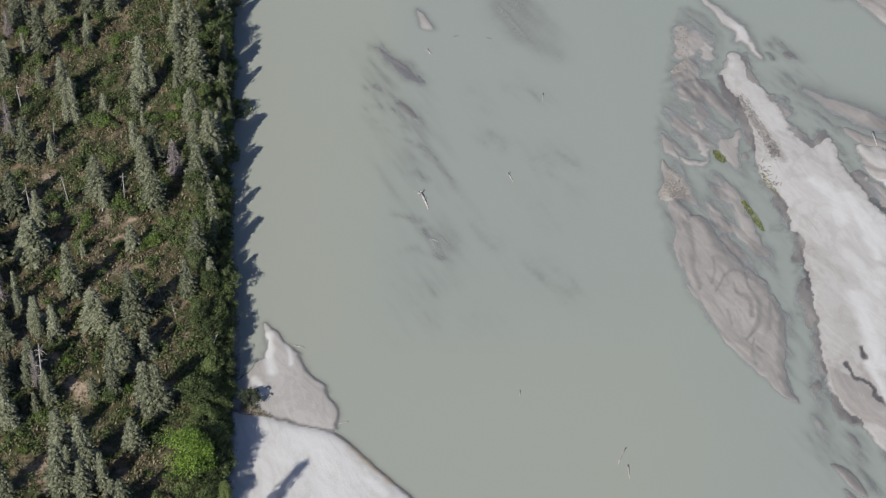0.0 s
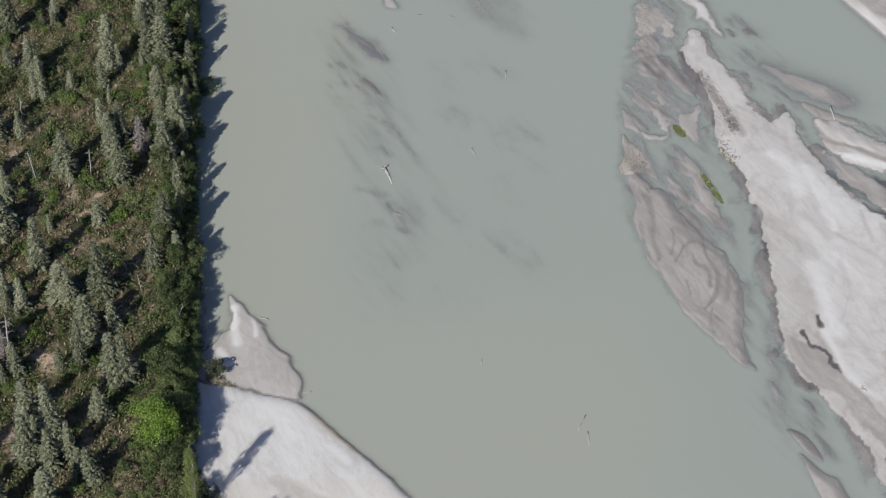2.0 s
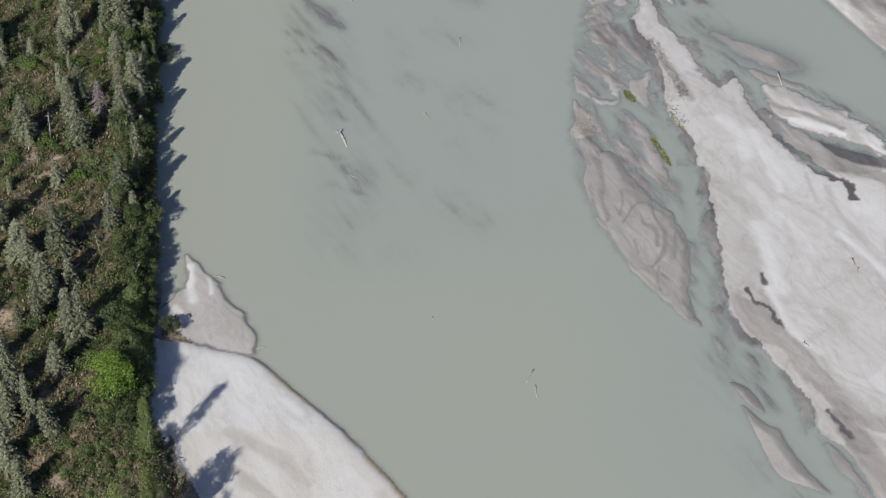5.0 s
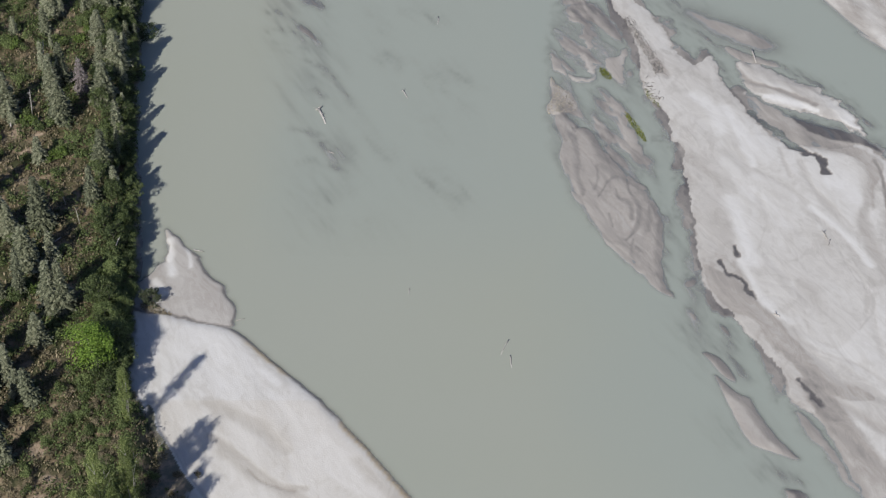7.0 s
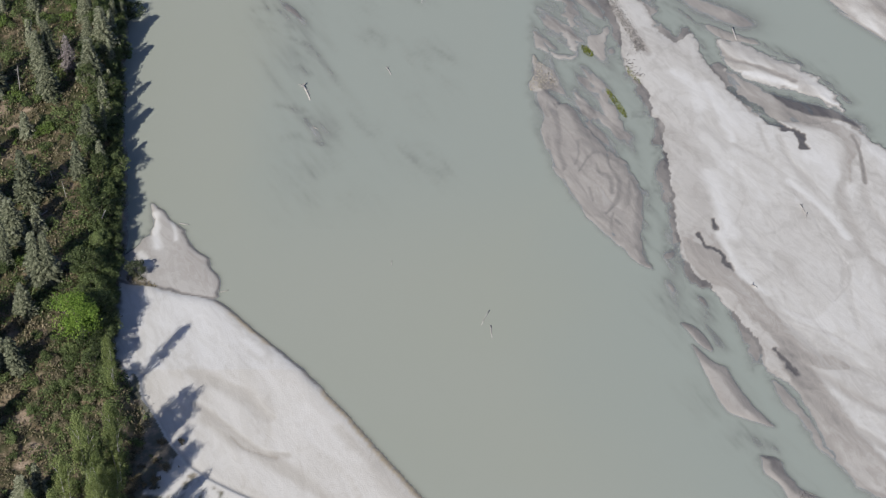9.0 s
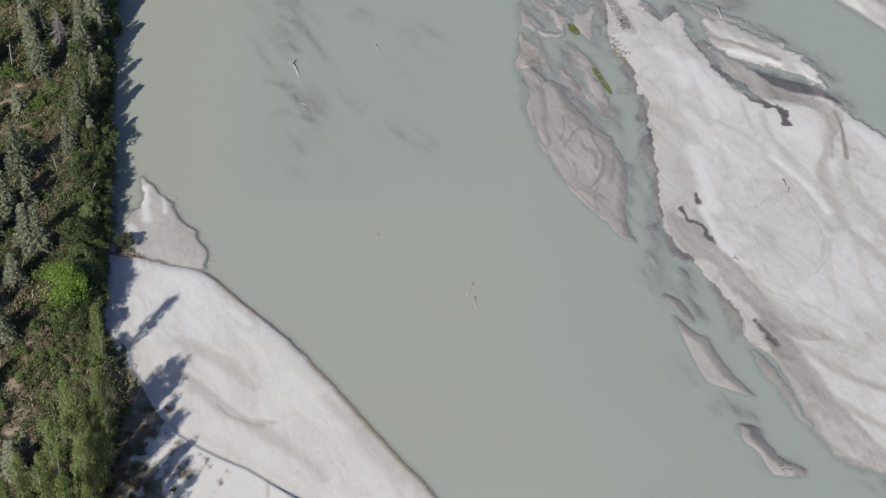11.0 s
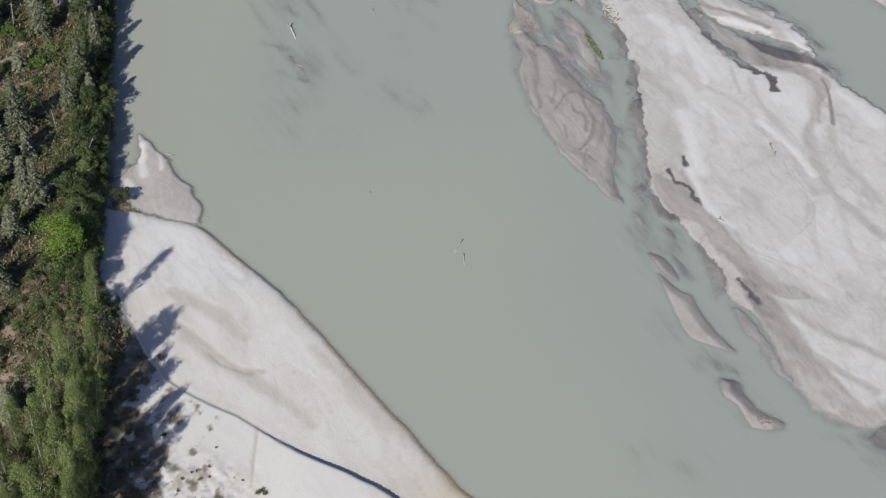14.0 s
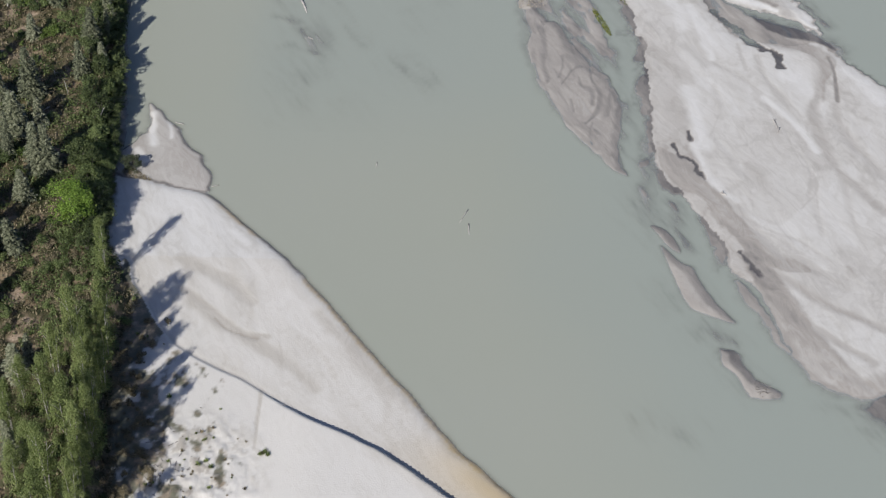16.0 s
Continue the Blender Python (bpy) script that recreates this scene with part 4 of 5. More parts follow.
def dead_spruce(seed, H=12.0):
    r = random.Random(seed)
    root = thing("dead_spruce", "dead spruce with bare grey-brown twigs still on it", "dead tree", "dead spruces")
    t = Pile()
    t.tube([(0, 0, -0.4), (0.05, 0, H * 0.5), (0, 0.05, H)], [0.2, 0.13, 0.02], 7)
    part("trunk", t, M_PALE, root, "bleached bare trunk", True)
    c = Pile()
    needles(c, r, H, H * 0.10, 2.3, 0.42, 0.25, 0.8)
    part("dead_crown", c, M_DEAD, root)
    return root


def snag(seed, H=8.0):
    r = random.Random(seed)
    root = thing("snag", "bare bleached standing dead trunk with broken stubs", "snag", "snags among the spruces")
    t = Pile()
    lean = [(0, 0, -0.3), (0.06, 0.02, H * 0.4), (-0.02, 0.08, H * 0.8), (0.05, 0.05, H)]
    t.tube(lean, [0.17, 0.14, 0.09, 0.03], 7)
    part("trunk", t, M_PALE, root, "", True)
    for k in range(14):
        z, a, long = H * (0.2 + 0.75 * r.random()), r.random() * 6.28, 0.4 + 0.9 * r.random()
        b = Pile()
        b.tube([(0, 0, z), (math.cos(a) * long * 0.6, math.sin(a) * long * 0.6, z - 0.05), (math.cos(a) * long, math.sin(a) * long, z - 0.3 * long)], [0.045, 0.03, 0.01], 4)
        part("branch_stub", b, M_PALE, root)
    return root


def leaves(pile, r, centre, rad, count, size):
    """A clump of leaf sprays round a point."""
    for _ in range(count):
        d = Vector((r.gauss(0, 1), r.gauss(0, 1), r.gauss(0, 1))).normalized() * rad * (0.35 + 0.75 * r.random() ** 0.5)
        p = Vector(centre) + Vector((d.x, d.y, d.z * 0.75))
        up = (d.normalized() * 0.8 + Vector((r.gauss(0, 0.5), r.gauss(0, 0.5), 0.7 + r.gauss(0, 0.4)))).normalized()
        a = up.orthogonal().normalized()
        a.rotate(Matrix.Rotation(r.random() * 6.28, 3, up))
        b = up.cross(a)
        s = size * (0.6 + 0.8 * r.random())
        pile.fold(p - a * s, p + b * s * 0.55 - up * s * 0.15, p + a * s, p - b * s * 0.55 - up * s * 0.15)


def leaf_cloud(name, clumps, per, size, mat, seed):
    """Many clumps of leaf sprays as one mesh. clumps: rows of x, y, z, radius."""
    g = np.random.default_rng(seed)
    c = np.repeat(np.array(clumps), per, 0)
    d = g.normal(size=(len(c), 3))
    d /= np.linalg.norm(d, axis=1)[:, None]
    p = c[:, :3] + d * (c[:, 3] * (0.35 + 0.75 * g.random(len(c)) ** 0.5))[:, None] * (1, 1, 0.75)
    up = 0.8 * d + g.normal(size=d.shape) * 0.5 + (0, 0, 0.7)
    up /= np.linalg.norm(up, axis=1)[:, None]
    a = np.cross(up, g.normal(size=d.shape))
    a /= np.linalg.norm(a, axis=1)[:, None]
    b = np.cross(up, a)
    k = (size * (0.6 + 0.8 * g.random(len(c))))[:, None]
    v = np.stack([p - a * k, p + b * k * 0.55 - up * k * 0.15, p + a * k, p - b * k * 0.55 - up * k * 0.15], 1).reshape(-1, 3)
    at = np.arange(len(c))[:, None] * 4
    return mesh_of(name, v.tolist(), np.concatenate([at + (0, 1, 2), at + (0, 2, 3)]).tolist(), mat, False)


def broadleaf(name, seed, H, W, mat, label, category, group, stems=3, clumps=34, per=34, size=0.27, low=0.25, bark=None, spire=0.0, tight=0.13):
    """A leafy tree: stems that fork into limbs, and clumps of leaves round their ends."""
    r = random.Random(seed)
    root = thing(name, label, category, group)
    ends = []
    for k in range(stems):
        a = 6.28 * k / stems + r.random()
        out = W * 0.22 * (0.5 + r.random()) if stems > 1 else 0.2
        top = Vector((math.cos(a) * out, math.sin(a) * out, H * (0.72 + 0.2 * r.random())))
        t = Pile()
        mid = top * 0.5 + Vector((r.gauss(0, 0.2), r.gauss(0, 0.2), 0.05 * H))
        t.tube([(math.cos(a) * 0.15, math.sin(a) * 0.15, -0.4), tuple(mid), tuple(top)], [0.05 + 0.012 * H, 0.035 + 0.008 * H, 0.02], 6)
        stem = part("trunk", t, bark or M_BARK, root, "", True)
        for j in range(4):
            s = 0.35 + 0.15 * j
            o = Vector((0, 0, 0)).lerp(top, s)
            b = a + r.gauss(0, 1.3)
            e = o + Vector((math.cos(b) * W * 0.28, math.sin(b) * W * 0.28, H * (0.1 + 0.12 * r.random())))
            q = Pile()
            q.tube([tuple(o), tuple(o.lerp(e, 0.5) + Vector((0, 0, 0.1))), tuple(e)], [0.05, 0.035, 0.012], 5)
            part("limb", q, bark or M_BARK, stem)
            ends.append(e)
        ends.append(top)
    c = Pile()
    for k in range(clumps):
        if k < len(ends):
            p = ends[k]
        else:
            a, s = r.random() * 6.28, r.random() ** 0.6
            z = H * (low + (0.97 - low) * r.random())
            f = (z / H - low) / (1 - low)
            prof = max(0.15, math.sin(math.pi * min(1, 0.12 + 0.86 * f)) ** 0.7) if spire == 0 else max(0.08, (1 - f) ** spire + 0.05) * min(1, 0.35 + 3 * f)
            rad = W * 0.5 * prof * s
            p = Vector((math.cos(a) * rad, math.sin(a) * rad, z))
        leaves(c, r, p, W * tight * (0.7 + 0.6 * r.random()) + 0.12, per, size)
    part("crown", c, mat, root)
    return root


# ---- the wooded bank ----
rt = random.Random(21)
def clear_of(x, y):
    wob = 1.0 + 1.4 * float(fbm(np.array([x / 4.0]), np.array([y / 5.0]), 3)[0])
    return all((x - a) ** 2 + ((y - b) * 0.8) ** 2 > (c * wob) ** 2 for a, b, c in CLEARINGS)


# spruces: place, height over the forest floor, half-width of the crown
STAND_BACK = [(-127.0, 105.4, 7.5, 1.7), (-120.5, 93.1, 12.8, 2.3), (-120.2, 106.9, 10.6, 2.0), (-111.2, 99.5, 7.7, 1.2), (-112.7, 77.4, 10.3, 2.0), (-110.9, 69.0, 7.5, 1.3), (-118.9, 80.3, 4.8, 1.1), (-117.1, 54.2, 12.9, 1.9), (-122.9, 53.0, 9.5, 1.8), (-116.9, 36.4, 13.2, 2.0), (-110.9, 32.5, 9.5, 1.6), (-110.4, 23.5, 9.7, 2.4)]
STAND_BROW = [(-95.8, 80.6, 17.0, 1.8), (-93.4, 80.6, 6.4, 1.1), (-96.0, 73.8, 6.0, 1.2), (-89.4, 98.7, 15.5, 2.4), (-86.2, 100.2, 11.5, 1.6), (-83.7, 84.6, 14.0, 2.5), (-86.6, 84.1, 13.5, 2.0), (-83.0, 70.3, 10.0, 1.7), (-81.3, 61.3, 9.6, 1.7), (-77.8, 60.6, 11.0, 1.9), (-77.1, 72.9, 6.9, 1.0), (-75.4, 75.1, 6.0, 1.2), (-77.5, 84, 9, 1.3), (-78.8, 95, 9, 1.4), (-76.5, 66, 8, 1.2), (-75.5, 56, 8, 1.2), (-75, 38, 9, 1.4), (-73.8, 29, 8, 1.2), (-72.5, 17, 7, 1.1), (-80.5, 112, 10, 1.5)]
STAND_GLADE = [(-88.9, 53.2, 13.1, 1.5), (-90.7, 49.6, 14.2, 1.8), (-87.4, 40.6, 12.8, 2.1), (-100.0, 43.5, 13.3, 2.5), (-78.8, 47.0, 10.6, 1.9), (-74.5, 47.3, 6.0, 1.0), (-76.0, 23.6, 14.0, 1.9), (-76.8, 13.2, 9.0, 1.8), (-86.3, 4.7, 16.5, 2.5), (-100.6, 12.6, 12.6, 1.4), (-94.4, 2.9, 11.6, 2.1), (-92.6, 1.9, 11.2, 1.6)]
STAND_MIDDLE = [(-105.9, 2.0, 9.9, 1.5), (-111.2, 8.0, 8.7, 1.1), (-101.9, 0.1, 8.1, 1.2), (-111.4, -2.8, 9.3, 1.6), (-104.3, -11.9, 13.3, 1.8), (-100.1, -18.2, 10.3, 1.3), (-106.8, -24.3, 12.2, 2.2), (-87.4, -7.6, 10.5, 2.0), (-87.9, -15.2, 14.0, 1.2), (-80.8, -19.5, 16.2, 2.1), (-78.5, -19.2, 14.0, 1.9), (-81.9, -29.1, 10.1, 2.0)]
STAND_SOUTH = [(-90.1, -35.1, 14.3, 1.6), (-95.8, -29.5, 11.5, 1.8), (-89.5, -41.9, 13.0, 1.7), (-86.2, -39.6, 12.0, 1.1), (-83.6, -43.9, 10.0, 1.6), (-93.7, -40.5, 11.4, 1.8), (-104.1, -42.3, 8.6, 1.5), (-74.5, -78.6, 11.2, 2.0), (-81.1, -45.1, 8.5, 1.6), (-71.0, -99.5, 12.9, 1.7), (-72.4, -74.8, 7.3, 1.1), (-88, -53, 14, 2), (-84, -60, 11, 1.8), (-82, -84, 12, 1.9)]
STAND_FAR = [(-129.0, 102.9, 7.6, 1.4), (-128.0, 83.4, 8.9, 1.8), (-127.3, 64.8, 11.9, 1.8), (-130.8, 112.6, 9.0, 2.0), (-112.5, 110.1, 9.2, 1.5), (-107.2, 111.6, 9.8, 1.8), (-119.3, 22.1, 13.1, 1.9), (-111.5, -15.1, 11.6, 1.7), (-83.5, 118, 11, 1.9), (-88, 126, 12, 2), (-94, 118, 9, 1.7), (-100, 128, 12, 2), (-84, 132, 12, 2), (-78.5, 122, 9, 1.6)]
spruces = [spruce(100 + k, 14.0, 2.2) for k in range(5)] + [spruce(110 + k, 8.0, 1.8, "young narrow grey-green spruce with dense short boughs") for k in range(2)]
spots = []
for n, (x, y, h, wide) in enumerate(STAND_BACK + STAND_BROW + STAND_GLADE + STAND_MIDDLE + STAND_SOUTH + STAND_FAR):
    k = n % 5 if h > 9 else 5 + n % 2
    s = 1.32 * wide / (2.2 if k < 5 else 1.8)
    spots.append((k, stand(x, y, rt.random() * 360, s, 1.12 * h / (14.0 if k < 5 else 8.0), 0.1, None, (rt.gauss(0, 1.2), rt.gauss(0, 1.2)))))
for k in range(260):
    # saplings between them, and older trees farther back
    x, y = -rt.uniform(76, 170), rt.uniform(-125, 150)
    old = x < -129 - 0.22 * max(0, y - 60) + 0.28 * max(0, 60 - y)
    if not clear_of(x, y) or (not old and (rt.random() < 0.35 or x > -80)):
        continue
    s = rt.uniform(0.6, 1.0) if old else rt.uniform(0.45, 1.0)
    spots.append((rt.randrange(5) if old else 5 + rt.randrange(2), stand(x, y, rt.random() * 360, s, s)))
spread(spruces, spots)

spread([dead_spruce(7), dead_spruce(8)], [(k, stand(x, y, 50 * k, wide / 2.1, h / 12.0)) for k, (x, y, h, wide) in enumerate(
    [(-84.2, 50.3, 10.8, 2.4), (-114.4, 8.4, 15.5, 1.8), (-130.0, 99.3, 9.3, 1.3), (-122.9, 62.8, 8.7, 1.9), (-102.8, -14.5, 12.5, 1.2)])])
spread([snag(3), snag(4)], [(k, stand(x, y, 70 * k, h / 9.0, h / 8.0, lean=(rt.gauss(0, 3), rt.gauss(0, 3)))) for k, (x, y, h) in enumerate(
    [(-115.2, 81.4, 8.1), (-121.8, 70.9, 8.1), (-112.5, 59.9, 7.2), (-105.5, 39.0, 9.5), (-102.2, 43.7, 4.0), (-94.5, 42.8, 8.0), (-113.2, 35.2, 9.5), (-101.7, -15.9, 14), (-102.7, 32.7, 3.2), (-94.8, 61.1, 7.2), (-88.4, -38.7, 7.9), (-122.4, 102.2, 4.9), (-78.8, 6.4, 4.7)])])

# places of the leafy growth between the spruces
GREEN_SPOTS = [(-119.5, 76.0), (-126.9, 98.6), (-106.8, 74.1), (-102.3, 65.9), (-89.3, 89.1), (-89.3, 69.2), (-93.3, 70.1), (-102.8, 100.0), (-111.3, 102.2), (-99.9, 8.5), (-107.0, 19.4), (-94.7, 19.5), (-86.7, 30.1), (-92.7, 26.5), (-100.5, 26.4), (-72.8, 64.3), (-104.8, -27.7), (-101.2, -20.4), (-80.6, 100.3), (-119.8, 112.5), (-112.2, 95.5), (-127.5, 90.9), (-113.4, 82.4)]
GREEN_SPOTS_SOUTH = [(-86.3, 75.4), (-96.4, 39.1), (-89.7, 39.1), (-113.3, 28.0), (-119.2, 46.2), (-103.1, 31.7), (-85.0, 26.6), (-93.0, 1.3), (-97.1, -2.0), (-117.1, 104.4), (-73.5, -14.0), (-72.0, -9), (-84.5, -14.9), (-100.2, 69.0), (-91.2, 93.5), (-110.0, 26.3), (-125.2, 71.8), (-76.6, 70.3)]
OLIVE_SPOTS = [(-75.8, -42.7), (-70.7, -45.8), (-67.8, -42.5), (-74.4, -50.8), (-68.5, -52.3), (-64.8, -52.1), (-75.9, -55.6), (-72.9, -39.3), (-66.2, -60.1), (-70.9, -58.6), (-79, -62), (-78, 36), (-80, 30), (-104, 84), (-98, 96), (-106, 52)]

willow = broadleaf("willow_tree", 5, 8.0, 9.6, M_LIME, "round bright lime-green young willow at the bank's brow", "willow", "", 5, 72, 90, 0.19, 0.12)
willow.matrix_basis = stand(-70.8, -34.8, 20, 0.95, 1.15)

alders = [broadleaf("alder", 30 + k, 6.5, 5.4, M_ALDER if k % 2 else M_DEEP, "dense dark-green alder on the river bank", "alder", "alders along the bank", 3, 40, 60, 0.17, 0.1) for k in range(4)]
spots = [(k, stand(x, y, rt.random() * 360, h / 6.5 * rt.uniform(0.9, 1.15), h / 6.5)) for k, (x, y, h) in enumerate(
    [(-69.9, -16.9, 6.6), (-67.6, -17.2, 4.8), (-72.5, -16.7, 6.6), (-70.2, 7.7, 5), (-72.3, 15.1, 5.6), (-73.7, 47.2, 4.4), (-74, 62, 4.2), (-70.9, 25, 4.4), (-68, -4.7, 5.2), (-70.5, -3.3, 5), (-65.3, -40.5, 5.5), (-63.4, -47.5, 5), (-66.2, -43.8, 6), (-70, -8.6, 7), (-80.6, 100.3, 8), (-78.9, 101.5, 7), (-76.5, 95.9, 5), (-80, 104.5, 7), (-74, 79, 5.5), (-67.5, -25, 7.5), (-66.8, -28.5, 7), (-69.2, -21.5, 7.5), (-65.8, -33, 6.5)])]
bankline = smooth_line(BANK_FOOT, False, 6)
bankline = bankline[np.argsort(bankline[:, 1])]
for near, far, small, large, gap in ((0.8, 3.2, 0.50, 0.90, 1.8), (3.2, 8.0, 0.55, 1.0, 3.0)):
    y = -38.0
    while y < 136:
        x = float(np.interp(y, bankline[:, 1], bankline[:, 0])) - rt.uniform(near, far)
        s = rt.uniform(small, large)
        spots.append((rt.randrange(4), stand(x, y, rt.random() * 360, s, s * rt.uniform(0.9, 1.2))))
        y += gap * rt.uniform(0.7, 1.5)
spread(alders, spots)

birches = [broadleaf("birch_tree", 60 + k, 13.0, 5.6, M_BIRCH, "tall pale-green birch with thin white stems", "birch", "birches at the terrace's edge", 2, 130, 64, 0.12, 0.06, M_PALE, 0.6, 0.12) for k in range(3)]
spread(birches, [(k, stand(x, y, 80 * k, wide / 2.6, h / 12.6)) for k, (x, y, h, wide) in enumerate(
    [(-59.2, -65.6, 17, 2.5), (-61.5, -72, 15, 2.4), (-57.6, -79, 14.5, 2.2), (-56.4, -97, 15, 2.4), (-58.2, -71, 15, 2.0), (-58.4, -82.5, 16, 2.1), (-57.8, -94.5, 16, 2.1), (-56.6, -108, 15, 2.2), (-61.8, -49.2, 13, 2.0), (-62.6, -75.8, 17, 2.7), (-59.2, -86.3, 17, 2.8), (-65.3, -82.0, 16.5, 2.7), (-60.0, -98.4, 17, 3.0), (-57.2, -91.5, 15.5, 2.3), (-65.6, -90.4, 16.5, 2.9), (-57.2, -104.2, 16.5, 2.8), (-59.6, -79.5, 15.5, 2.3), (-66.6, -102.5, 13, 2.9), (-62.5, -108.8, 16, 2.9), (-68.8, -106.8, 12, 2.3), (-57, -113, 15, 2.6), (-62, -118, 15, 2.8), (-55, -121, 15, 2.6), (-71, -86, 12, 2.4), (-72, -94, 12, 2.4)])])

# lower bushes fill the ground between the trees
def bush(name, seed, H, W, mat, label, group):
    r = random.Random(seed)
    root = thing(name, label, "bush", group)
    c = Pile()
    for k in range(12):
        if k % 6 == 0:
            stems = Pile()
        a, d = r.random() * 6.28, W * 0.42 * r.random() ** 0.6
        e = Vector((math.cos(a) * d, math.sin(a) * d, H * (0.45 + 0.4 * r.random()) * (1 - 0.25 * d / W)))
        stems.tube([(e.x * 0.1, e.y * 0.1, -0.2), tuple(e * 0.6 + Vector((0, 0, 0.15))), tuple(e)], [0.035, 0.025, 0.008], 4)
        leaves(c, r, e, W * 0.19, 62, 0.145)
        if k % 6 == 5:
            part("stem", stems, M_BARK, root)
    part("foliage", c, mat, root)
    return root


greens = [bush("leafy_bush", 80 + k, 2.6, 3.6, M_ALDER, "low leafy green bush among the trees", "leafy bushes") for k in range(4)]
limes = [bush("willow_bush", 90 + k, 2.4, 3.2, M_FRESH, "fresh bright-green willow bush", "willow bushes") for k in range(2)]
browns = [bush("brown_bush", 95 + k, 1.7, 3.0, M_BRUSH, "half-bare olive-brown bush on dry ground", "brown bushes") for k in range(3)]
places = {"g": [], "l": [], "b": []}
for x, y in GREEN_SPOTS + GREEN_SPOTS_SOUTH:
    for k in range(3):
        places["l" if k == 0 else "g"].append((rt.randrange(4), stand(x + rt.gauss(0, 1.5), y + rt.gauss(0, 2.0), rt.random() * 360, rt.uniform(0.7, 1.15))))
for x, y in OLIVE_SPOTS:
    for k in range(4):
        places["g" if k < 2 else "b"].append((rt.randrange(4), stand(x + rt.gauss(0, 1.3), y + rt.gauss(0, 1.6), rt.random() * 360, rt.uniform(0.7, 1.1))))
tries = 0
for _ in range(64):
    y = rt.uniform(-112, -58)
    x = float(np.interp(y, bankline[:, 1], bankline[:, 0])) + rt.uniform(-3, 7)
    places["b"].append((rt.randrange(3), stand(x, y, rt.random() * 360, rt.uniform(0.4, 1.0), rt.uniform(0.35, 0.9))))
while len(places["g"]) < 320 or len(places["b"]) < 210:
    tries += 1
    y = rt.uniform(-112, 134)
    x = float(np.interp(y, bankline[:, 1], bankline[:, 0])) - rt.uniform(0.5, 62)
    if not clear_of(x, y) and rt.random() < 0.55:
        continue
    dry = fbm(np.array([x / 11.0]), np.array([y / 13.0]), 3)[0] + (0.35 if -66 < y < -42 else 0)
    key = "b" if dry > 0.05 and len(places["b"]) < 210 else "g"
    if key == "g" and len(places["g"]) >= 320:
        key = "b"
    s = rt.uniform(0.5, 1.25) if key == "g" else rt.uniform(0.5, 1.1)
    places[key].append((rt.randrange(4), stand(x, y, rt.random() * 360, s, s * rt.uniform(0.7, 1.2))))
    if tries > 4000:
        break
spread(greens, places["g"])
spread(limes, places["l"])
spread(browns, places["b"][:210])

shaded_bush = broadleaf("bank_bush", 77, 4.2, 4.3, M_SHADE, "green bush alone at the head of the sand spit, bank shade in its leaf colour", "bush", "", 4, 34, 34, 0.2, 0.08)
shaded_bush.matrix_basis = stand(-62.0, -12.8, 40)

# thickets of low growth close the gaps between the bushes
rk = random.Random(14)
leafy, dry_leafy = [], []
for k in range(5200):
    y = rk.uniform(-114, 137)
    x = float(np.interp(y, bankline[:, 1], bankline[:, 0])) - rk.uniform(0.3, 66)
    if not clear_of(x, y) and rk.random() < 0.55:
        continue
    dry = fbm(np.array([x / 9.0 + 4]), np.array([y / 11.0]), 3)[0] + (0.08 if -66 < y < -42 else 0)
    tall = rk.uniform(0.5, 2.2) * (0.6 if dry > 0.05 else 1.0)
    (dry_leafy if dry > 0.05 + rk.gauss(0, 0.12) else leafy).append((x, y, height_at(x, y) + tall * 0.5, 0.55 + 0.5 * tall))
tagged(new("green_thicket", leaf_cloud("green_thicket", leafy, 40, 0.23, M_ALDER, 1)), "low dark-green leafy growth under the trees", "thicket", kind="stuff")
tagged(new("dry_thicket", leaf_cloud("dry_thicket", dry_leafy, 38, 0.20, M_BRUSH, 2)), "low olive-brown half-dry growth under the trees", "thicket", kind="stuff")

# undergrowth: tussocks, twigs and dead stems all over the forest floor
u = Pile()
ru = random.Random(5)
n = 26000
ux = np.array([ru.uniform(0.6, 66) for _ in range(n)])
uy = np.array([ru.uniform(-116, 138) for _ in range(n)])
ux = np.interp(uy, bankline[:, 1], bankline[:, 0]) - ux
uz = terrain(ux.astype(np.float32), uy.astype(np.float32))[0]
for x, y, z in zip(ux, uy, uz):
    if not clear_of(x, y) and ru.random() < 0.4:
        continue
    for _ in range(2):
        a, s = ru.random() * 6.28, 0.25 + 0.5 * ru.random()
        tip = Vector((x + math.cos(a) * s * 0.7, y + math.sin(a) * s * 0.7, z + s * (0.4 + 0.9 * ru.random())))
        base = Vector((x, y, z - 0.05))
        w = Vector((-math.sin(a), math.cos(a), 0)) * s * 0.28
        m = base.lerp(tip, 0.55)
        u.fold(base, m + w, tip, m - w)
undergrowth = tagged(new("undergrowth", u.mesh("undergrowth", M_BRUSH)), "dry olive-brown tussocks and twigs on the forest floor", "undergrowth", kind="stuff")


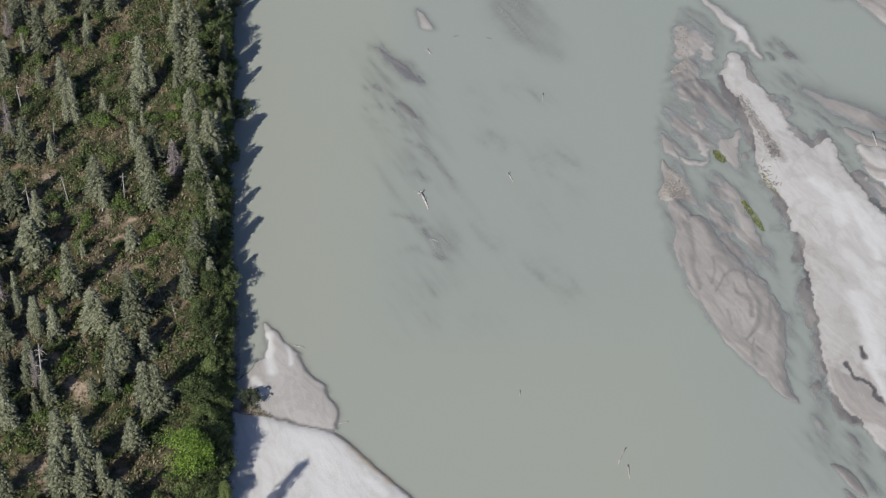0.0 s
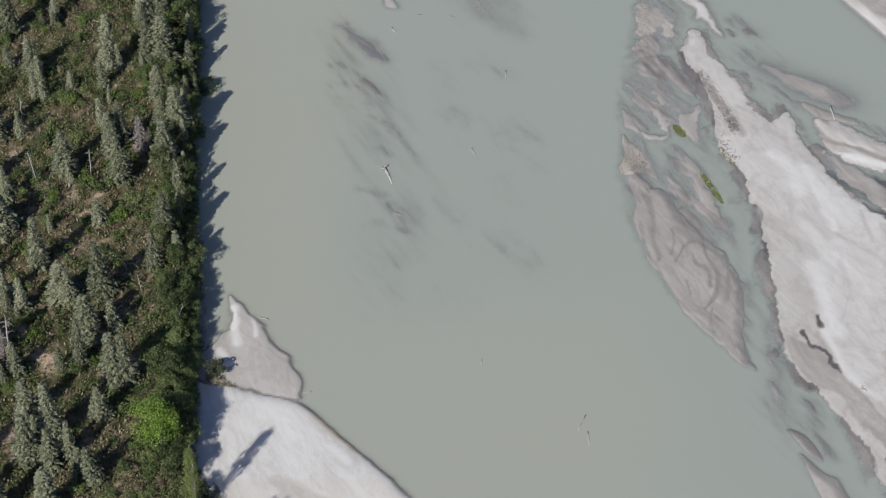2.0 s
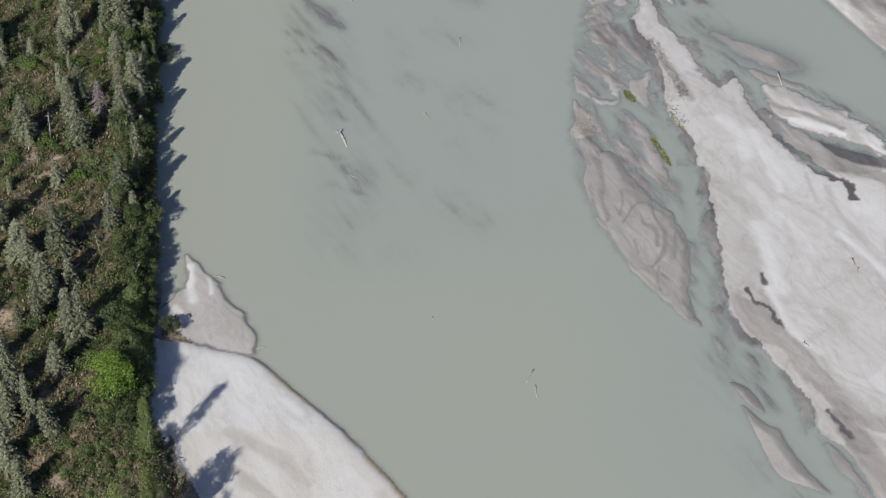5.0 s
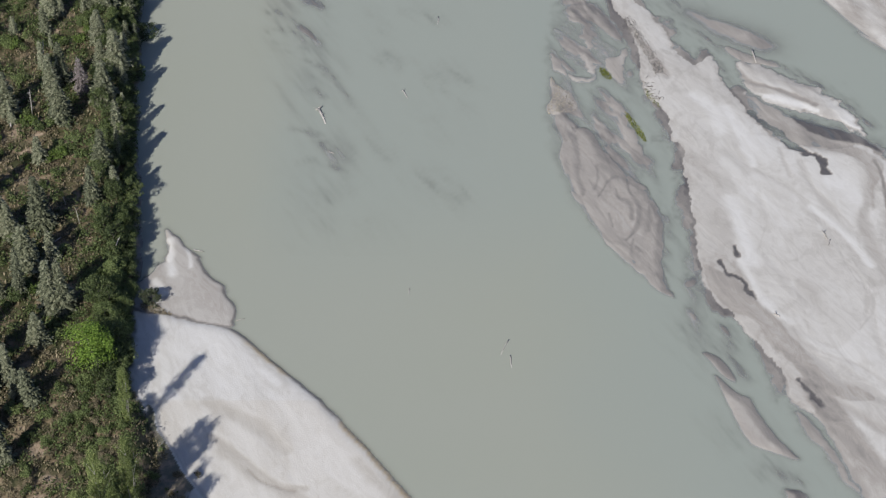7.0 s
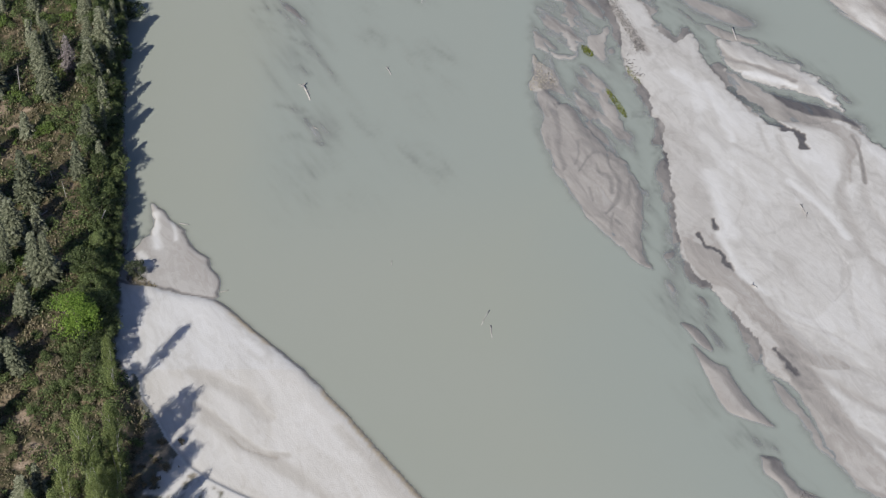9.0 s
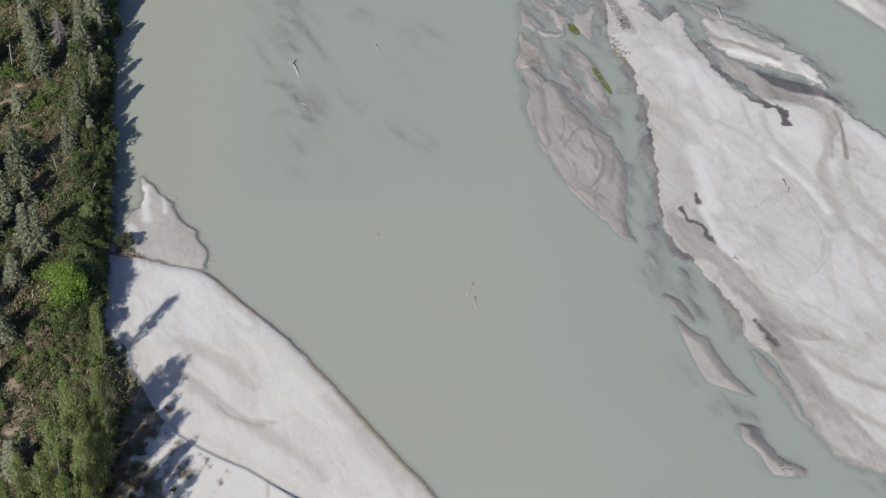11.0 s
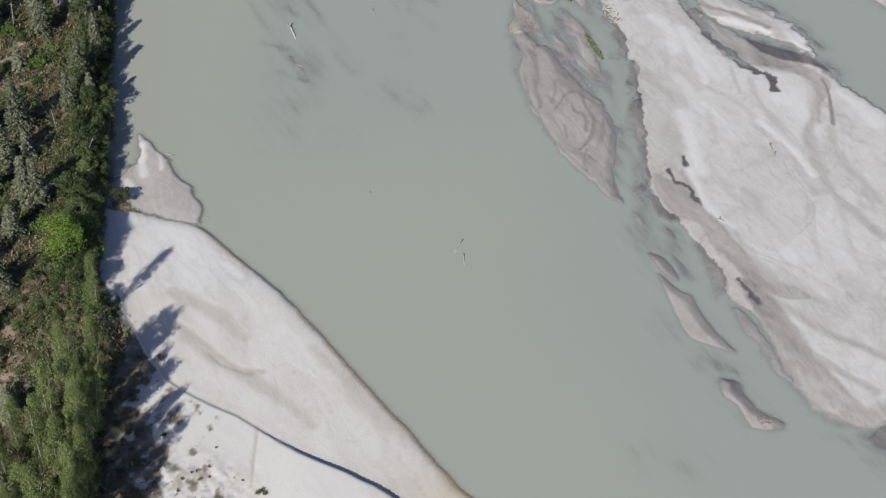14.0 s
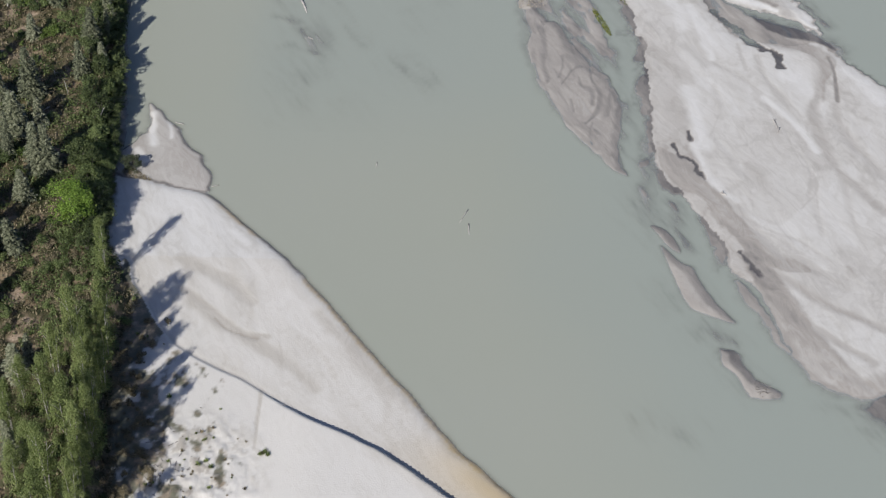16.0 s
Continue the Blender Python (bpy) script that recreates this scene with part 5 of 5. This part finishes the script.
# ---- drift logs ----
def drift_log(seed, length, thick, label, group="drift logs", roots=True, stubs=3, mat=None):
    """A bleached trunk lying along +x, its root wad at the start."""
    r = random.Random(seed)
    mat = mat or M_PALE
    root = thing("drift_log", label, "log", group)
    t = Pile()
    t.tube([(0, 0, 0), (length * 0.3, 0.03 * length * r.gauss(0, 0.4), 0.02), (length * 0.65, 0.03 * length * r.gauss(0, 0.5), 0.0), (length, 0, -0.03)], [thick * 1.15, thick, thick * 0.85, thick * 0.55], 9)
    part("trunk", t, mat, root, "", True)
    if roots:
        for k in range(8):
            a = 6.28 * k / 8 + r.random() * 0.6
            long = thick * (3.0 + 2.8 * r.random())
            q = Pile()
            q.tube([(0.1, 0, 0), (-0.15, math.cos(a) * long * 0.5, math.sin(a) * long * 0.4), (-0.3 - 0.2 * r.random(), math.cos(a) * long, math.sin(a) * long * 0.75)], [thick * 0.5, thick * 0.32, thick * 0.1], 5)
            part("root", q, mat, root, "", True)
    for k in range(stubs):
        x, a, long = length * (0.3 + 0.6 * r.random()), r.random() * 3.14, thick * (2 + 3 * r.random())
        q = Pile()
        q.tube([(x, 0, 0), (x + long * 0.4, math.cos(a) * long * 0.7, math.sin(a) * long * 0.5), (x + long * 0.7, math.cos(a) * long, math.sin(a) * long * 0.8)], [thick * 0.3, thick * 0.2, thick * 0.06], 5)
        part("branch_stub", q, mat, root, "", True)
    return root


def lay(ob, x, y, turn, z, tip=0.0):
    ob.matrix_basis = pose(x, y, z, 0, tip, turn)


lay(drift_log(1, 5.6, 0.26, "big bleached drift log with its root wad, stranded in the river", stubs=2), -30.6, 51.4, -71, 0.12, 1.5)
lay(drift_log(2, 4.4, 0.13, "thin pale drift log stuck upright in the shallows", roots=False, stubs=0), -3.2, 87.4, -92, 0.02, 2)
lay(drift_log(3, 1.9, 0.14, "short drift log awash beside a dark shoal", roots=True, stubs=1), -30.8, 103.9, -60, 0.05)
lay(drift_log(4, 2.8, 0.13, "small pale drift log awash in midstream", roots=True, stubs=1), -11.2, 58.2, -70, 0.04)
lay(drift_log(5, 4.6, 0.10, "pale waterlogged trunk just under the surface", roots=False, stubs=1), 11.4, -22.8, -112, 0.0)
lay(drift_log(6, 3.4, 0.13, "pale waterlogged trunk with a dark root end", roots=False, stubs=0), 11.6, -27.2, -86, 0.0)
lay(drift_log(7, 4.8, 0.2, "grey drift log propped on a low sand sliver", roots=False, stubs=0), 71.6, 73.8, -84, 0.34, 2)
lay(drift_log(8, 1.6, 0.09, "thin stick standing out of slack water", roots=False, stubs=1), -8.9, -8.0, -95, 0.03)
lay(drift_log(9, 2.6, 0.12, "crooked root stock on the sandbank", roots=True, stubs=3), 79.6, 9.2, -80, height_at(79.6, 9.2) + 0.15)
lay(drift_log(10, 2.0, 0.10, "broken branch lying on the sandbank", roots=False, stubs=4), 80.6, 6.8, -110, height_at(80.6, 6.8) + 0.12)
lay(drift_log(11, 1.0, 0.16, "stump with its roots on the open sand", roots=True, stubs=0), 66.2, -15.8, -40, height_at(66.2, -15.8) + 0.2)
lay(drift_log(12, 2.2, 0.09, "forked dead branch caught on the spit's edge", roots=False, stubs=5), -54.8, 3.6, -15, 0.25)
lay(drift_log(13, 1.8, 0.08, "dead branch half in the water below the spit", roots=False, stubs=5), -44.2, -17.5, 20, 0.08)
lay(drift_log(14, 3.6, 0.15, "pale fallen log on the bank's brow", roots=False, stubs=1), -77.6, 54.4, -35, height_at(-77, 54) + 0.5)
lay(drift_log(15, 4.5, 0.10, "bare pole fallen out over the water", roots=False, stubs=2), -73.6, 53.0, -28, height_at(-73.6, 53.0) + 0.7, 20)
lay(drift_log(16, 2.0, 0.10, "crooked white dead branch in the alders", roots=False, stubs=5), -69.9, -2.6, 60, height_at(-69.9, -2.6) + 4.2, -40)
lay(drift_log(17, 1.3, 0.09, "short dark stick drifting on the open river", "drift logs", False, 2, M_BARK), -24.6, 109.6, 10, 0.02)
lay(drift_log(18, 1.6, 0.07, "thin dark branch drifting on the open river", "drift logs", False, 2, M_BARK), -16.6, 109.2, -25, 0.02)
lay(drift_log(19, 1.2, 0.10, "small pale stump on a drowned shoal", "drift logs", True, 1), -27.4, 36.2, -30, 0.05)
for k in range(14):
    x, y = -rt.uniform(76, 125), rt.uniform(-100, 120)
    lay(drift_log(40 + k, rt.uniform(3, 7), rt.uniform(0.08, 0.14), "grey fallen trunk on the forest floor", "fallen trunks", False, 3), x, y, rt.random() * 360, height_at(x, y) + 0.35)

# a jam of flood-borne sticks along the bar's upstream shoulder
s = Pile()
rs = random.Random(9)
jam = smooth_line([(42.6, 86), (44.6, 80), (46.4, 74), (48.2, 68.5), (48.6, 65)], False, 8)
for k in range(900):
    p = jam[rs.randrange(len(jam))]
    x, y = p[0] + rs.gauss(0, 0.75), p[1] + rs.gauss(0, 1.0)
    a, long, rad = radians(rs.gauss(-60, 40)), rs.uniform(0.12, 0.7) * (2.5 if k % 30 == 0 else 1.0), rs.uniform(0.015, 0.045)
    z = height_at(x, y) + 0.04 + rs.random() * 0.2
    d = Vector((math.cos(a), math.sin(a), rs.gauss(0, 0.12))) * long / 2
    s.tube([Vector((x, y, z)) - d, Vector((x, y, z + 0.03)), Vector((x, y, z)) + d], [rad, rad, rad * 0.6], 4)
for p0, count in (((45.6, 59.6), 26), ((47.3, 55.8), 14), ((69.8, -72.4), 30), ((26.5, 53.5), 20), ((-44, -95), 60), ((-47, -101), 40)):
    for k in range(count):
        wide = 3.5 if p0[0] < 0 else 1.0
        x, y = p0[0] + rs.gauss(0, 0.9 * wide), p0[1] + rs.gauss(0, 1.2 * wide)
        a, long = rs.random() * 6.28, rs.uniform(0.3, 1.4)
        z = height_at(x, y) + 0.08
        d = Vector((math.cos(a), math.sin(a), 0)) * long / 2
        s.tube([Vector((x, y, z)) - d, Vector((x, y, z + 0.03)), Vector((x, y, z)) + d], [0.06, 0.06, 0.03], 4)
M_DRIFT = wood_material("damp_driftwood", (0.07, 0.062, 0.058), (0.30, 0.28, 0.26))
tagged(new("driftwood_jam", s.mesh("driftwood_jam", M_DRIFT)), "dark tangle of flood-borne sticks on white sand", "driftwood", kind="stuff")


# cobbles strewn over the gravel at the head of the shallows
def cobbles(name, outline, count, label, seed):
    line, g, p = smooth_line(outline, True, 4), random.Random(seed), Pile()
    lo, hi = line.min(0), line.max(0)
    while count:
        x, y = g.uniform(lo[0], hi[0]), g.uniform(lo[1], hi[1])
        if not inside(np.array([x]), np.array([y]), line)[0]:
            continue
        count -= 1
        z, a, b, h, k = height_at(x, y), g.uniform(0.08, 0.26), g.uniform(0.07, 0.17), g.uniform(0.06, 0.15), len(p.v)
        turn = g.random() * 3.14
        for ring, (rad, up) in enumerate(((1.0, -0.5), (0.85, 0.6), (0.4, 1.0))):
            for j in range(6):
                w = j * 1.0472
                u, v = a * rad * math.cos(w) * g.uniform(0.85, 1.1), b * rad * math.sin(w) * g.uniform(0.85, 1.1)
                p.v.append((x + u * math.cos(turn) - v * math.sin(turn), y + u * math.sin(turn) + v * math.cos(turn), z + h * up))
        for ring in range(2):
            for j in range(6):
                i, n = k + ring * 6 + j, k + ring * 6 + (j + 1) % 6
                p.f.append((i, n, n + 6, i + 6))
        p.f.append(tuple(range(k + 12, k + 18)))
    return tagged(new(name, p.mesh(name, M_STONE, True)), label, "gravel", kind="stuff")


M_STONE = leaf_material("river_stones", (0.14, 0.125, 0.10), (0.24, 0.215, 0.17), (0.36, 0.325, 0.26), 0.6, 0.0)
cobbles("gravel_patch", GRAVEL_HEAD, 260, "khaki cobbles strewn on a low gravel head", 3)
cobbles("gravel_patch", LOBES[5], 110, "khaki cobbles strewn on a drying gravel lobe", 4)
cobbles("gravel_patch", LOBES[7], 60, "khaki cobbles strewn on a drying gravel lobe", 5)


# ---- sedge and grass on the bars ----
def sedge(name, outline, count, tall, label, mat):
    line = smooth_line(outline, True, 4)
    p = Pile()
    lo, hi = line.min(0), line.max(0)
    made = 0
    r = random.Random(len(outline) * 7 + count)
    while made < count:
        x, y = r.uniform(lo[0], hi[0]), r.uniform(lo[1], hi[1])
        if not inside(np.array([x]), np.array([y]), line)[0]:
            continue
        made += 1
        z = max(height_at(x, y), -0.05) if made % 8 == 1 else z
        a, s = r.random() * 6.28, tall * (0.5 + r.random())
        base, tip = Vector((x, y, z - 0.03)), Vector((x + math.cos(a) * s * 0.8, y + math.sin(a) * s * 0.8, z + s))
        w = Vector((-math.sin(a), math.cos(a), 0)) * 0.09
        p.fold(base, base.lerp(tip, 0.5) + w, tip, base.lerp(tip, 0.5) - w)
    return tagged(new(name, p.mesh(name, mat)), label, "sedge", kind="stuff")


sedge("sedge_patch", [(34.8, 66.6), (36, 66.8), (37.6, 63.6), (36.8, 62.6), (35.4, 64)], 500, 0.22, "yellow-green sedge on a wet sand lobe", M_ALGAE)
sedge("sedge_strip", [(39.6, 50.6), (41.2, 48.6), (43, 44.2), (44, 40.4), (43.2, 40.2), (41.4, 44.4), (40, 48)], 700, 0.22, "yellow-green sedge along the creek's edge", M_ALGAE)
sedge("sedge_fringe", [(45.2, 59.4), (47, 55.4), (48.2, 52.6), (47.4, 52.4), (45.4, 56)], 160, 0.18, "thin sedge fringe under the sandbank", M_ALGAE)
sedge("spit_sedge", [(-63, -12), (-59.5, -14.4), (-57.6, -16.4), (-61, -16), (-64, -14.4)], 420, 0.3, "dull yellow sedge at the head of the spit", M_BRUSH)


def grass_tuft(seed, mat, label, group):
    r = random.Random(seed)
    root = thing("grass_tuft", label, "grass", group)
    p = Pile()
    for k in range(60):
        a, s, d = r.random() * 6.28, 0.3 + 0.45 * r.random(), 0.4 * r.random()
        b = r.random() * 6.28
        base = Vector((math.cos(b) * d, math.sin(b) * d, -0.03))
        tip = base + Vector((math.cos(a) * s * 0.8, math.sin(a) * s * 0.8, s))
        w = Vector((-math.sin(a), math.cos(a), 0)) * 0.06
        p.fold(base, base.lerp(tip, 0.5) + w, tip, base.lerp(tip, 0.5) - w)
    part("turf", p, mat, root)
    return root


tufts = [grass_tuft(1, M_BRUSH, "dry grass tuft on the silt terrace", "grass tufts"), grass_tuft(2, M_BIRCH, "green grass tuft on the silt terrace", "grass tufts")]
spots = []
for k in range(30):
    y = rt.uniform(-112, -58)
    x = float(np.interp(y, bankline[:, 1], bankline[:, 0])) + abs(rt.gauss(0, 7.5)) + 0.5
    if y > -80 and x > -46:
        continue
    spots.append((0 if rt.random() < 0.75 else 1, stand(x, y, rt.random() * 360, rt.uniform(0.3, 0.85), sink=0.0)))
for k in range(40):
    spots.append((int(rt.random() < 0.4), stand(rt.gauss(-38, 6), rt.gauss(-98, 5), rt.random() * 360, rt.uniform(0.4, 1.0), sink=0.0)))
for x, y in ((-25.2, -93.5), (-24.6, -94.2), (-26, -94), (-36, -96), (-37.4, -97), (-35, -97.4), (-45, -80)):
    spots.append((1, stand(x, y, rt.random() * 360, rt.uniform(0.9, 1.5), sink=0.0)))
spread(tufts, spots)
